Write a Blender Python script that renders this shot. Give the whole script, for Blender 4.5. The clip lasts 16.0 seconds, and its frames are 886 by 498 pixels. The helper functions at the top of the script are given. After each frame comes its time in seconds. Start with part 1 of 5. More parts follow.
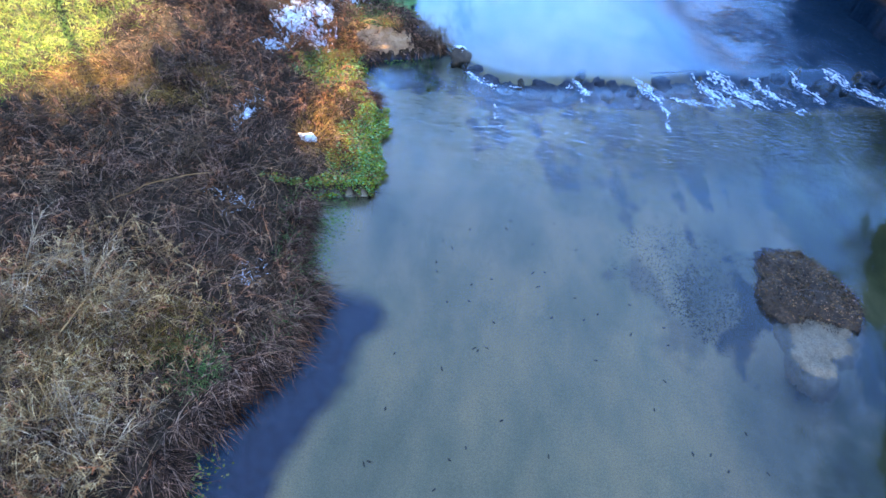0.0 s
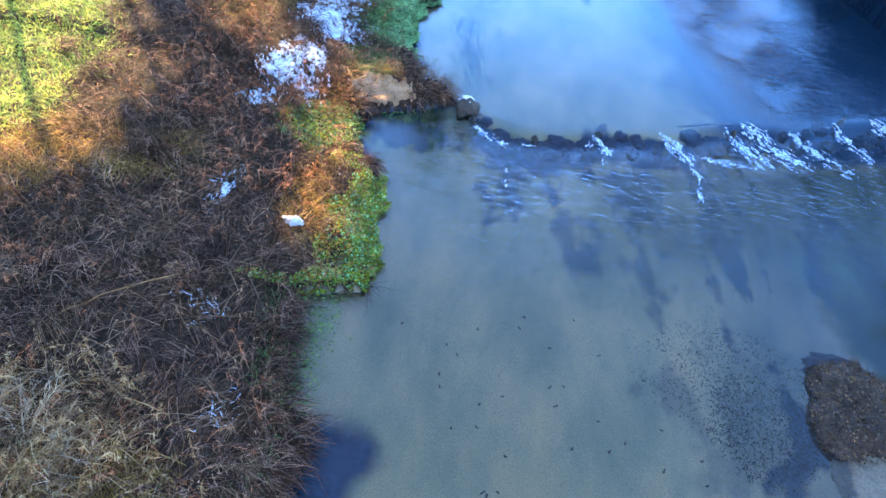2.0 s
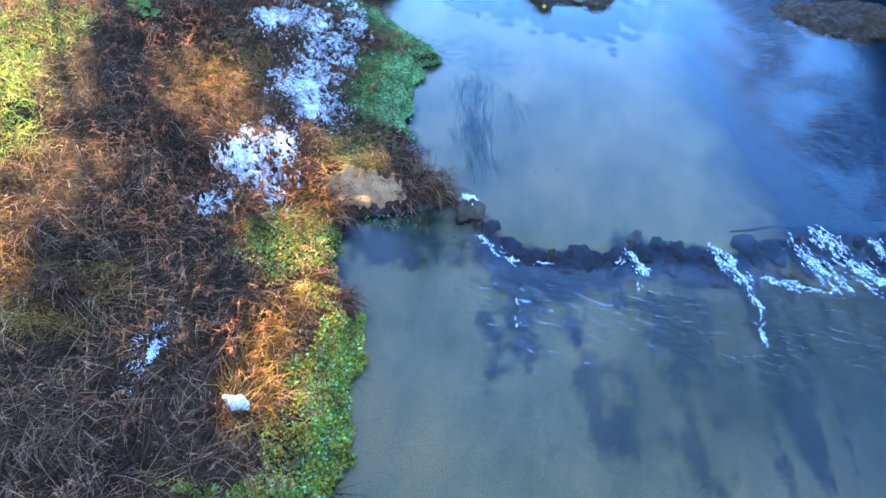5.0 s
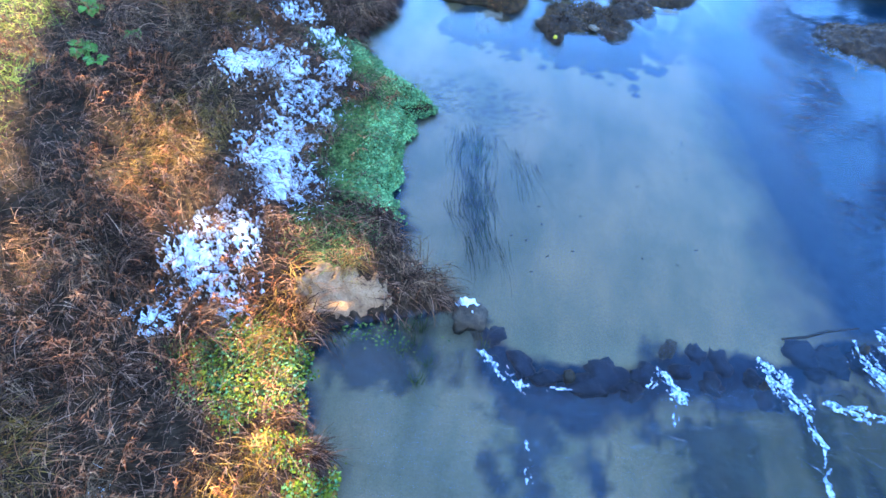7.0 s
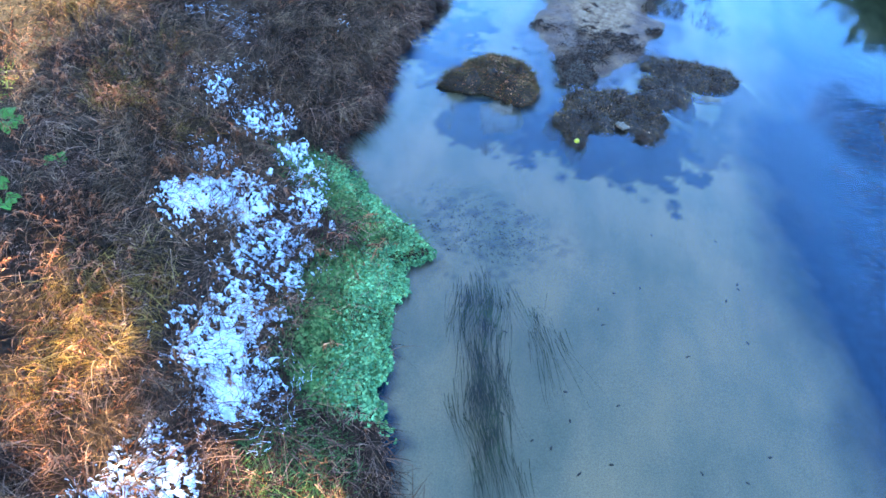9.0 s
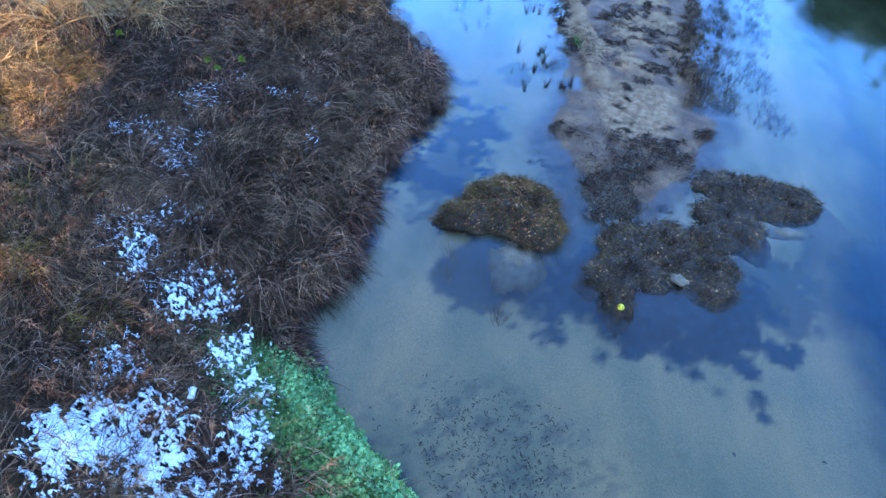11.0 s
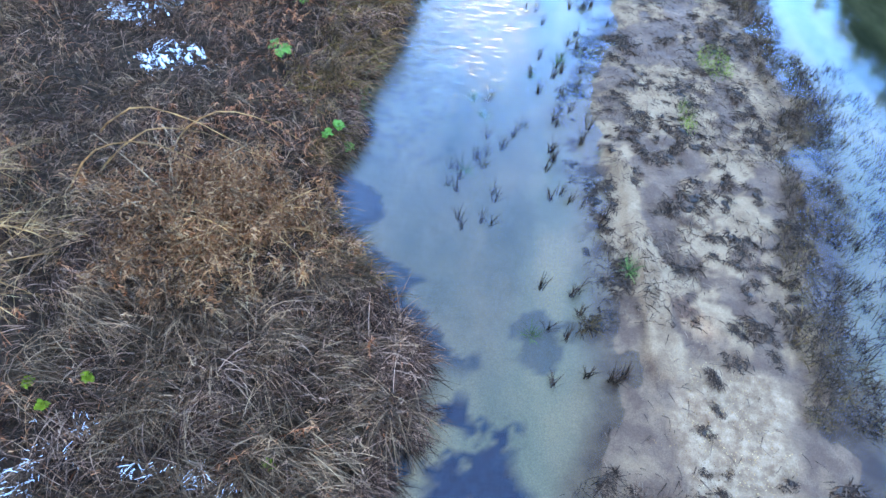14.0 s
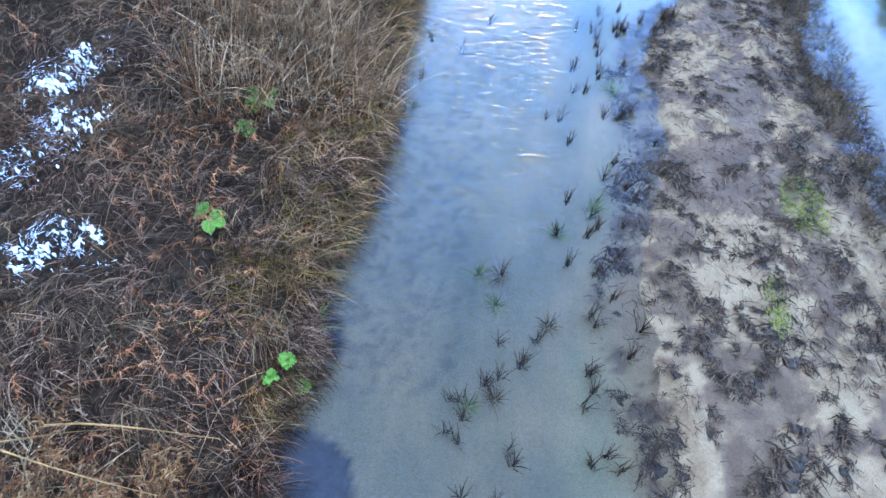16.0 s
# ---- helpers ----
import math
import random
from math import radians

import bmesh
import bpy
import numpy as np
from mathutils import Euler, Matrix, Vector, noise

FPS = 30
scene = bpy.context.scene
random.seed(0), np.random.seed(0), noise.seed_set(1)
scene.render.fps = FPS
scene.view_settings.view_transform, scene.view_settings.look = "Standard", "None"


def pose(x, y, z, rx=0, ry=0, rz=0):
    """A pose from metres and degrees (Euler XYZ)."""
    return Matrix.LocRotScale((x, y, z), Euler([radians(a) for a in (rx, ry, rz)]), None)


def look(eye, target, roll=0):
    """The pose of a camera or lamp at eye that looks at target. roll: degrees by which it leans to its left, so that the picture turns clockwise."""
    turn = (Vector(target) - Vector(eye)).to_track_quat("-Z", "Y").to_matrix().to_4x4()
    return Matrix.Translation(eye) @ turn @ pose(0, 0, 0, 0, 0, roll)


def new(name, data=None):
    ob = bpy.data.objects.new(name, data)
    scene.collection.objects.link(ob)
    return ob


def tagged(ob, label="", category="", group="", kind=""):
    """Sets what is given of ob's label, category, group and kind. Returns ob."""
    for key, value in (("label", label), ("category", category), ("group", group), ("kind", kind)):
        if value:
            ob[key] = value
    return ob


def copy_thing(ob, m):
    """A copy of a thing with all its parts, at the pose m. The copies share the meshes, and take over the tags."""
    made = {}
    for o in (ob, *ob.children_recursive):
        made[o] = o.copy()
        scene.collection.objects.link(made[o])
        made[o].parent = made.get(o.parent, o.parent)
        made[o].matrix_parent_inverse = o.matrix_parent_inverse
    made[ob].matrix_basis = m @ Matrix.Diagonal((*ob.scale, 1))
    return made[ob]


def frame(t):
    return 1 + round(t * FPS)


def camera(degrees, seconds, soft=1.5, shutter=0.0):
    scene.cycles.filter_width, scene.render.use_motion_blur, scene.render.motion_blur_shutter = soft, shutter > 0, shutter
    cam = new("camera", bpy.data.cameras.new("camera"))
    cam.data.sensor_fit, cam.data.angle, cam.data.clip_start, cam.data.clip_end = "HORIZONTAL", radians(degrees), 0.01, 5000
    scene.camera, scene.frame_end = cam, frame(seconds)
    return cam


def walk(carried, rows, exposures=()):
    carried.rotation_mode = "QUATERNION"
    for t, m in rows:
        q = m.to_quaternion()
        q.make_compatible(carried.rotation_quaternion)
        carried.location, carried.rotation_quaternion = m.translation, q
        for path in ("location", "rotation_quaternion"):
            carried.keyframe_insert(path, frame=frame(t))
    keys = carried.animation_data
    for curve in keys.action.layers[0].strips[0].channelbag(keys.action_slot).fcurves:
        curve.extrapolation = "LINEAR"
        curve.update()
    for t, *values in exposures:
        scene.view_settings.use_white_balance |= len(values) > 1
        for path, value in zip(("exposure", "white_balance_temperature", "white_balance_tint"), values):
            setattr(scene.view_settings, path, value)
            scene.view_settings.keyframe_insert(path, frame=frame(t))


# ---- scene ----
cam = camera(74.0, 16.0, soft=1.65)
PATH = [
    (0, (1.234, -0.719, 6.272), (1.12, 0.64, 4.81), 6.1),
    (0.5, (1.115, -0.217, 6.336), (1.0, 1.134, 4.866), 6.2),
    (1, (1.036, 0.269, 6.382), (0.921, 1.607, 4.9), 6.1),
    (1.5, (0.967, 0.782, 6.446), (0.855, 2.11, 4.955), 6.4),
    (2, (0.866, 1.276, 6.514), (0.751, 2.598, 5.018), 6.4),
    (2.5, (0.795, 1.758, 6.529), (0.681, 3.074, 5.028), 6.4),
    (3, (0.765, 2.285, 6.56), (0.646, 3.594, 5.053), 6.3),
    (3.2, (0.732, 2.503, 6.586), (0.616, 3.801, 5.069), 6.5),
    (5.3, (0.555, 4.568, 6.406), (0.398, 5.865, 4.891), 5.1),
    (5.5, (0.524, 4.772, 6.41), (0.365, 6.061, 4.889), 4.7),
    (6, (0.438, 5.32, 6.405), (0.274, 6.597, 4.874), 4.5),
    (6.5, (0.36, 5.922, 6.393), (0.192, 7.182, 4.85), 4.2),
    (7, (0.291, 6.569, 6.367), (0.143, 7.812, 4.808), 5.0),
    (7.5, (0.15, 7.306, 6.389), (-0.006, 8.551, 4.831), 4.4),
    (8, (0.03, 8.107, 6.411), (-0.121, 9.346, 4.848), 4.9),
    (8.5, (-0.14, 8.906, 6.397), (-0.287, 10.146, 4.835), 4.9),
    (8.7, (-0.206, 9.216, 6.391), (-0.351, 10.452, 4.825), 4.8),
    (10.8, (-0.654, 12.496, 5.794), (-0.834, 13.802, 4.29), 3.0),
    (11, (-0.737, 12.869, 5.809), (-0.913, 14.17, 4.3), 3.0),
    (11.5, (-0.926, 13.882, 5.884), (-1.089, 15.161, 4.355), 3.3),
    (12, (-1.111, 14.899, 5.967), (-1.266, 16.163, 4.424), 3.5),
    (12.5, (-1.264, 15.919, 6.0), (-1.415, 17.167, 4.444), 3.4),
    (13, (-1.407, 16.912, 5.991), (-1.552, 18.149, 4.426), 3.8),
    (13.5, (-1.549, 17.897, 5.988), (-1.688, 19.107, 4.402), 3.8),
    (14, (-1.681, 18.895, 5.989), (-1.811, 20.09, 4.39), 4.3),
    (14.5, (-1.82, 19.915, 5.975), (-1.951, 21.082, 4.356), 4.0),
    (15, (-1.987, 20.912, 5.921), (-2.109, 22.04, 4.274), 4.1),
    (15.5, (-2.096, 21.882, 5.834), (-2.218, 23.001, 4.181), 3.9),
    (16, (-2.239, 22.882, 5.793), (-2.364, 23.994, 4.135), 3.3),
]
walk(cam, [(t, look(eye, target, roll)) for t, eye, target, roll in PATH],
     exposures=[(0, 3.45, 7300, 21), (3.2, 3.5, 6900, 16), (5.5, 3.6, 7000, 15), (7, 3.75, 6600, 15), (8.7, 3.8, 6300, 13), (11, 3.5, 6400, 15), (12.5, 4.02, 7300, 16), (14.5, 4.4, 8300, 19), (16, 4.4, 8600, 20)])

# ---- light ----
SUN_UP, SUN_LEFT = 28.0, 40.0   # degrees over the horizon, and to the left of the way ahead, behind the trees added on the left bank
SLOPE = math.tan(radians(SUN_UP))
world = bpy.data.worlds.new("sky")
scene.world = world
world.use_nodes = True
wn, wl = world.node_tree.nodes, world.node_tree.links
sky = wn.new("ShaderNodeTexSky")
sky.sky_type = "NISHITA"
sky.sun_disc = False
sky.sun_elevation, sky.sun_rotation = radians(SUN_UP), radians(360 - SUN_LEFT)
sky.air_density, sky.dust_density, sky.ozone_density = 1.0, 0.2, 2.5
# thin broken cloud
where, puff, cover, grey, lift, cloud = (wn.new("ShaderNode" + k) for k in ("TexCoord", "TexNoise", "ValToRGB", "RGBToBW", "Math", "Mix"))
wl.new(where.outputs["Generated"], puff.inputs["Vector"])
puff.inputs["Scale"].default_value, puff.inputs["Detail"].default_value, puff.inputs["Roughness"].default_value = 1.7, 5, 0.5
cover.color_ramp.elements[0].position, cover.color_ramp.elements[1].position = 0.47, 0.66
cover.color_ramp.elements[1].color = (0.18, 0.18, 0.18, 1)
wl.new(puff.outputs["Fac"], cover.inputs["Fac"])
wl.new(sky.outputs["Color"], grey.inputs["Color"])
lift.operation = "MULTIPLY"
lift.inputs[1].default_value = 2.6
wl.new(grey.outputs["Val"], lift.inputs[0])
cloud.data_type = "RGBA"
wl.new(cover.outputs["Color"], cloud.inputs[0])
wl.new(sky.outputs["Color"], cloud.inputs[6])
wl.new(lift.outputs[0], cloud.inputs[7])
# the sky grows brighter towards the horizon
split, glow, veil = (wn.new("ShaderNode" + k) for k in ("SeparateXYZ", "ValToRGB", "Mix"))
wl.new(where.outputs["Generated"], split.inputs["Vector"])
wl.new(split.outputs["Z"], glow.inputs["Fac"])
glow.color_ramp.elements.new(0.5)
glow.color_ramp.elements.new(0.6)
for e, (p, c) in zip(glow.color_ramp.elements, ((0.28, (0.50, 0.46, 0.45)), (0.40, (0.38, 1.1, 2.05)), (0.68, (0.48, 1.0, 1.6)), (0.92, (0.84, 0.84, 0.82)))):
    e.position, e.color = p, (*c, 1)
veil.data_type, veil.blend_type = "RGBA", "MULTIPLY"
veil.inputs[0].default_value = 1.0
wl.new(cloud.outputs[2], veil.inputs[6])
wl.new(glow.outputs["Color"], veil.inputs[7])
wl.new(veil.outputs[2], wn["Background"].inputs["Color"])
wn["Background"].inputs["Strength"].default_value = 0.15
sun = new("sun", bpy.data.lights.new("sun", "SUN"))
sun.data.energy, sun.data.angle, sun.data.color = 3.8, radians(0.6), (1.0, 0.90, 0.52)
SUN_X, SUN_Y = -math.sin(radians(SUN_LEFT)), math.cos(radians(SUN_LEFT))
sun.matrix_world = look((60 * SUN_X, 60 * SUN_Y, 60 * SLOPE), (0, 0, 0))


# ---- materials ----
def nodes_of(name):
    m = bpy.data.materials.new(name)
    m.use_nodes = True
    return m, m.node_tree.nodes, m.node_tree.links, m.node_tree.nodes["Principled BSDF"]


def ramp(n, stops):
    r = n.new("ShaderNodeValToRGB")
    el = r.color_ramp.elements
    while len(el) < len(stops):
        el.new(0.5)
    for e, (p, c) in zip(el, stops):
        e.position, e.color = p, (*c, 1)
    return r


def noise_tex(n, l, coords, scale, detail=4.0, rough=0.55):
    t = n.new("ShaderNodeTexNoise")
    t.inputs["Scale"].default_value, t.inputs["Detail"].default_value, t.inputs["Roughness"].default_value = scale, detail, rough
    l.new(coords, t.inputs["Vector"])
    return t


def mixed(n, l, kind, fac, a, b):
    m = n.new("ShaderNodeMix")
    m.data_type, m.blend_type = "RGBA", kind
    if isinstance(fac, float):
        m.inputs[0].default_value = fac
    else:
        l.new(fac, m.inputs[0])
    for sock, v in ((m.inputs[6], a), (m.inputs[7], b)):
        if isinstance(v, tuple):
            sock.default_value = (*v, 1)
        else:
            l.new(v, sock)
    return m.outputs[2]


def plant_material(name, stops, rough=0.75, sheen=0.0, thin=0.25, patch=0.8):
    """Colour by each stalk's own chance, with broad patches over the bank and fine streaks."""
    m, n, l, b = nodes_of(name)
    geo, tc = n.new("ShaderNodeNewGeometry"), n.new("ShaderNodeTexCoord")
    r = ramp(n, stops)
    l.new(geo.outputs["Random Per Island"], r.inputs["Fac"])
    broad = noise_tex(n, l, tc.outputs["Object"], 0.9, 3)
    dim = ramp(n, [(0.3, (1 - patch * 0.55,) * 3), (0.7, (1 + patch * 0.3,) * 3)])
    l.new(broad.outputs["Fac"], dim.inputs["Fac"])
    fine = noise_tex(n, l, tc.outputs["Object"], 60, 2)
    dim2 = ramp(n, [(0.3, (0.75, 0.75, 0.75)), (0.7, (1.15, 1.12, 1.05))])
    l.new(fine.outputs["Fac"], dim2.inputs["Fac"])
    clump = noise_tex(n, l, tc.outputs["Object"], 3.6, 3)
    dim3 = ramp(n, [(0.34, (0.42, 0.42, 0.42)), (0.52, (0.9, 0.9, 0.9)), (0.68, (1.55, 1.5, 1.4))])
    l.new(clump.outputs["Fac"], dim3.inputs["Fac"])
    c = mixed(n, l, "MULTIPLY", patch, r.outputs["Color"], dim3.outputs["Color"])
    c = mixed(n, l, "MULTIPLY", 1.0, c, dim.outputs["Color"])
    c = mixed(n, l, "MULTIPLY", 1.0, c, dim2.outputs["Color"])
    l.new(c, b.inputs["Base Color"])
    b.inputs["Roughness"].default_value = rough
    b.inputs["Specular IOR Level"].default_value = 0.06
    return m


def surface_material(name, stops, scale=6.0, rough=0.8, bump=0.3, fine=60.0, spec=0.3):
    m, n, l, b = nodes_of(name)
    tc, oi = n.new("ShaderNodeTexCoord"), n.new("ShaderNodeObjectInfo")
    shift = n.new("ShaderNodeVectorMath")
    shift.operation = "MULTIPLY_ADD"
    l.new(oi.outputs["Random"], shift.inputs[0])
    shift.inputs[1].default_value = (9, 7, 5)
    l.new(tc.outputs["Object"], shift.inputs[2])
    a = noise_tex(n, l, shift.outputs[0], scale, 5)
    f = noise_tex(n, l, shift.outputs[0], fine, 3)
    r = ramp(n, stops)
    l.new(a.outputs["Fac"], r.inputs["Fac"])
    dim = ramp(n, [(0.3, (0.7, 0.7, 0.7)), (0.7, (1.2, 1.2, 1.2))])
    l.new(f.outputs["Fac"], dim.inputs["Fac"])
    l.new(mixed(n, l, "MULTIPLY", 1.0, r.outputs["Color"], dim.outputs["Color"]), b.inputs["Base Color"])
    bp = n.new("ShaderNodeBump")
    bp.inputs["Strength"].default_value, bp.inputs["Distance"].default_value = bump, 0.02
    l.new(f.outputs["Fac"], bp.inputs["Height"])
    l.new(bp.outputs["Normal"], b.inputs["Normal"])
    b.inputs["Roughness"].default_value = rough
    b.inputs["Specular IOR Level"].default_value = spec
    return m


def ground_material():
    m, n, l, b = nodes_of("river_ground")
    tc = n.new("ShaderNodeTexCoord")

    def attr(name):
        a = n.new("ShaderNodeAttribute")
        a.attribute_name = name
        return a.outputs["Fac"]
    flow = n.new("ShaderNodeMapping")
    flow.inputs["Scale"].default_value, flow.inputs["Rotation"].default_value = (1.0, 0.5, 1.0), (0, 0, radians(16))
    l.new(tc.outputs["Object"], flow.inputs["Vector"])
    broad = noise_tex(n, l, flow.outputs["Vector"], 1.1, 4)
    mid, fine = (noise_tex(n, l, tc.outputs["Object"], s, 5) for s in (9, 70))
    pale = ramp(n, [(0.3, (0.21, 0.19, 0.118)), (0.5, (0.335, 0.25, 0.145)), (0.7, (0.49, 0.31, 0.162))])
    l.new(broad.outputs["Fac"], pale.inputs["Fac"])
    # dark bed, with the blue of deep water and reflected sky in its colour
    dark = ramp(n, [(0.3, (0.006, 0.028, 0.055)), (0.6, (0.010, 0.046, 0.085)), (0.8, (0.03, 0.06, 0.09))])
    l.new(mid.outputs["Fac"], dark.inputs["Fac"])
    litter = ramp(n, [(0.25, (0.012, 0.007, 0.004)), (0.5, (0.035, 0.019, 0.010)), (0.75, (0.08, 0.046, 0.024))])
    l.new(mid.outputs["Fac"], litter.inputs["Fac"])
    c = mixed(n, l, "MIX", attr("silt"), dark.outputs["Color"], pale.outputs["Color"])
    green = ramp(n, [(0.3, (0.030, 0.033, 0.014)), (0.55, (0.075, 0.072, 0.030)), (0.75, (0.15, 0.125, 0.058))])
    l.new(broad.outputs["Fac"], green.inputs["Fac"])
    c = mixed(n, l, "MIX", attr("algae_and_reflection"), c, green.outputs["Color"])
    mud = ramp(n, [(0.30, (0.112, 0.056, 0.031)), (0.45, (0.162, 0.084, 0.045)), (0.6, (0.222, 0.118, 0.059)), (0.8, (0.305, 0.170, 0.088))])
    stain = noise_tex(n, l, tc.outputs["Object"], 3.2, 6, 0.65)
    sway = n.new("ShaderNodeMath")
    sway.operation = "MULTIPLY_ADD"
    l.new(attr("silt"), sway.inputs[0])
    sway.inputs[1].default_value = 0.5
    lower = n.new("ShaderNodeMath")
    lower.operation = "SUBTRACT"
    l.new(stain.outputs["Fac"], lower.inputs[0])
    lower.inputs[1].default_value = 0.21
    l.new(lower.outputs[0], sway.inputs[2])
    l.new(sway.outputs[0], mud.inputs["Fac"])
    c = mixed(n, l, "MIX", attr("mud"), c, mud.outputs["Color"])
    tan = ramp(n, [(0.3, (0.16, 0.080, 0.040)), (0.5, (0.25, 0.134, 0.069)), (0.7, (0.36, 0.205, 0.110))])
    l.new(mid.outputs["Fac"], tan.inputs["Fac"])
    c = mixed(n, l, "MIX", attr("sand"), c, tan.outputs["Color"])
    c = mixed(n, l, "MIX", attr("bank"), c, litter.outputs["Color"])
    grit = noise_tex(n, l, tc.outputs["Object"], 24, 4, 0.6)
    speck = ramp(n, [(0.36, (0.55, 0.58, 0.62)), (0.48, (0.98, 0.98, 0.98)), (0.7, (1.12, 1.1, 1.06))])
    l.new(grit.outputs["Fac"], speck.inputs["Fac"])
    c = mixed(n, l, "MULTIPLY", 0.15, c, speck.outputs["Color"])
    grain = ramp(n, [(0.3, (0.72, 0.72, 0.72)), (0.7, (1.18, 1.18, 1.18))])
    l.new(fine.outputs["Fac"], grain.inputs["Fac"])
    l.new(mixed(n, l, "MULTIPLY", 1.0, c, grain.outputs["Color"]), b.inputs["Base Color"])
    bp = n.new("ShaderNodeBump")
    bp.inputs["Strength"].default_value, bp.inputs["Distance"].default_value = 0.5, 0.02
    l.new(mid.outputs["Fac"], bp.inputs["Height"])
    l.new(bp.outputs["Normal"], b.inputs["Normal"])
    # wet mud shines, dry crust does not
    sheen = n.new("ShaderNodeMapRange")
    sheen.inputs["From Min"].default_value, sheen.inputs["From Max"].default_value = 0.15, 0.6
    sheen.inputs["To Min"].default_value, sheen.inputs["To Max"].default_value = 0.5, 0.9
    l.new(attr("silt"), sheen.inputs["Value"])
    dull = n.new("ShaderNodeMix")
    dull.inputs[2].default_value = 0.85
    l.new(attr("mud"), dull.inputs[0])
    l.new(sheen.outputs["Result"], dull.inputs[3])
    l.new(dull.outputs[0], b.inputs["Roughness"])
    b.inputs["Specular IOR Level"].default_value = 0.07
    return m


def water_material():
    m, n, l, b = nodes_of("river_water")
    n.remove(b)
    tc, out = n.new("ShaderNodeTexCoord"), n["Material Output"]
    chop = n.new("ShaderNodeAttribute")
    chop.attribute_name = "chop"
    stretch = n.new("ShaderNodeMapping")
    stretch.inputs["Scale"].default_value = (1.0, 2.2, 1.0)
    stretch.inputs["Rotation"].default_value = (0, 0, radians(-12))
    l.new(tc.outputs["Object"], stretch.inputs["Vector"])
    slow = noise_tex(n, l, stretch.outputs["Vector"], 1.2, 2)
    quick = noise_tex(n, l, stretch.outputs["Vector"], 4.6, 2)
    quick.inputs["Distortion"].default_value = 0.6
    k = n.new("ShaderNodeMath")
    k.operation = "MULTIPLY_ADD"
    l.new(quick.outputs["Fac"], k.inputs[0])
    l.new(chop.outputs["Fac"], k.inputs[1])
    low = n.new("ShaderNodeMath")
    low.operation = "MULTIPLY"
    l.new(slow.outputs["Fac"], low.inputs[0])
    low.inputs[1].default_value = 0.03
    l.new(low.outputs[0], k.inputs[2])
    bp = n.new("ShaderNodeBump")
    bp.inputs["Strength"].default_value, bp.inputs["Distance"].default_value = 1.0, 0.11
    l.new(k.outputs[0], bp.inputs["Height"])
    clear, gloss, mix, fres = (n.new("ShaderNode" + k) for k in ("BsdfTransparent", "BsdfGlossy", "MixShader", "Fresnel"))
    clear.inputs["Color"].default_value = (0.79, 0.88, 0.88, 1)
    gloss.inputs["Roughness"].default_value = 0.03
    fres.inputs["IOR"].default_value = 1.34
    for node in (gloss, fres):
        l.new(bp.outputs["Normal"], node.inputs["Normal"])
    l.new(fres.outputs["Fac"], mix.inputs["Fac"])
    l.new(clear.outputs["BSDF"], mix.inputs[1])
    l.new(gloss.outputs["BSDF"], mix.inputs[2])
    l.new(mix.outputs["Shader"], out.inputs["Surface"])
    return m


GROUND, WATER = ground_material(), water_material()
MATTED = plant_material("matted_dead_grass", [(0.0, (0.015, 0.00592, 0.00415)), (0.4, (0.0435, 0.0178, 0.0104)), (0.75, (0.150, 0.070, 0.041)), (1.0, (0.46, 0.235, 0.140))])
STRAW = plant_material("straw_stalks", [(0.0, (0.128, 0.0559, 0.0244)), (0.6, (0.288, 0.132, 0.0598)), (1.0, (0.49, 0.257, 0.131))])
RUSSET = plant_material("russet_dead_weeds", [(0.0, (0.0994, 0.026, 0.00964)), (0.5, (0.339, 0.0974, 0.0347)), (1.0, (0.653, 0.26, 0.116))])
OCHRE = plant_material("ochre_dead_grass", [(0.0, (0.122, 0.0522, 0.0112)), (0.6, (0.29, 0.138, 0.0288)), (1.0, (0.449, 0.257, 0.064))])
OLIVE = plant_material("olive_islet_grass", [(0.0, (0.034, 0.0175, 0.0055)), (0.5, (0.095, 0.050, 0.014)), (1.0, (0.25, 0.135, 0.042))])
GREYTAN = plant_material("grey_tan_sedge", [(0.0, (0.034, 0.018, 0.011)), (0.6, (0.118, 0.058, 0.029)), (1.0, (0.36, 0.19, 0.095))])
ROT = plant_material("rotten_brown_leaves", [(0.0, (0.030, 0.0165, 0.0105)), (0.6, (0.078, 0.043, 0.027)), (1.0, (0.22, 0.125, 0.075))], patch=0.5)
SOOT = plant_material("dark_rotten_stems", [(0.0, (0.0185, 0.0109, 0.0071)), (0.6, (0.052, 0.0272, 0.0165)), (1.0, (0.127, 0.0623, 0.0355))])
TWIG = plant_material("pale_bare_twigs", [(0.0, (0.20, 0.108, 0.052)), (0.6, (0.42, 0.245, 0.130)), (1.0, (0.66, 0.42, 0.245))])
# lime: cress with sunlight in its colour, and plain fresh sprouts
LIME = plant_material("lime_cress_leaves", [(0.0, (0.05, 0.087, 0.0072)), (0.5, (0.14, 0.19, 0.0144)), (1.0, (0.32, 0.297, 0.0264))], patch=0.5)
CRESS = plant_material("cress_leaves", [(0.0, (0.058, 0.155, 0.056)), (0.5, (0.135, 0.315, 0.11)), (1.0, (0.30, 0.52, 0.17))], patch=0.5)
# brighter copy of the green grass, sunlight included in the colour
MEADOW = plant_material("sunlit_tone_meadow_grass", [(0.0, (0.085, 0.19, 0.030)), (0.5, (0.40, 0.47, 0.06)), (1.0, (0.88, 0.76, 0.13))], patch=0.5)
GREEN = plant_material("green_grass", [(0.0, (0.04, 0.092, 0.022)), (0.6, (0.10, 0.185, 0.045)), (1.0, (0.24, 0.29, 0.08))], patch=0.5)
LEAF = plant_material("fresh_broad_leaves", [(0.0, (0.045, 0.15, 0.022)), (1.0, (0.17, 0.34, 0.055))], rough=0.5, patch=0.2)
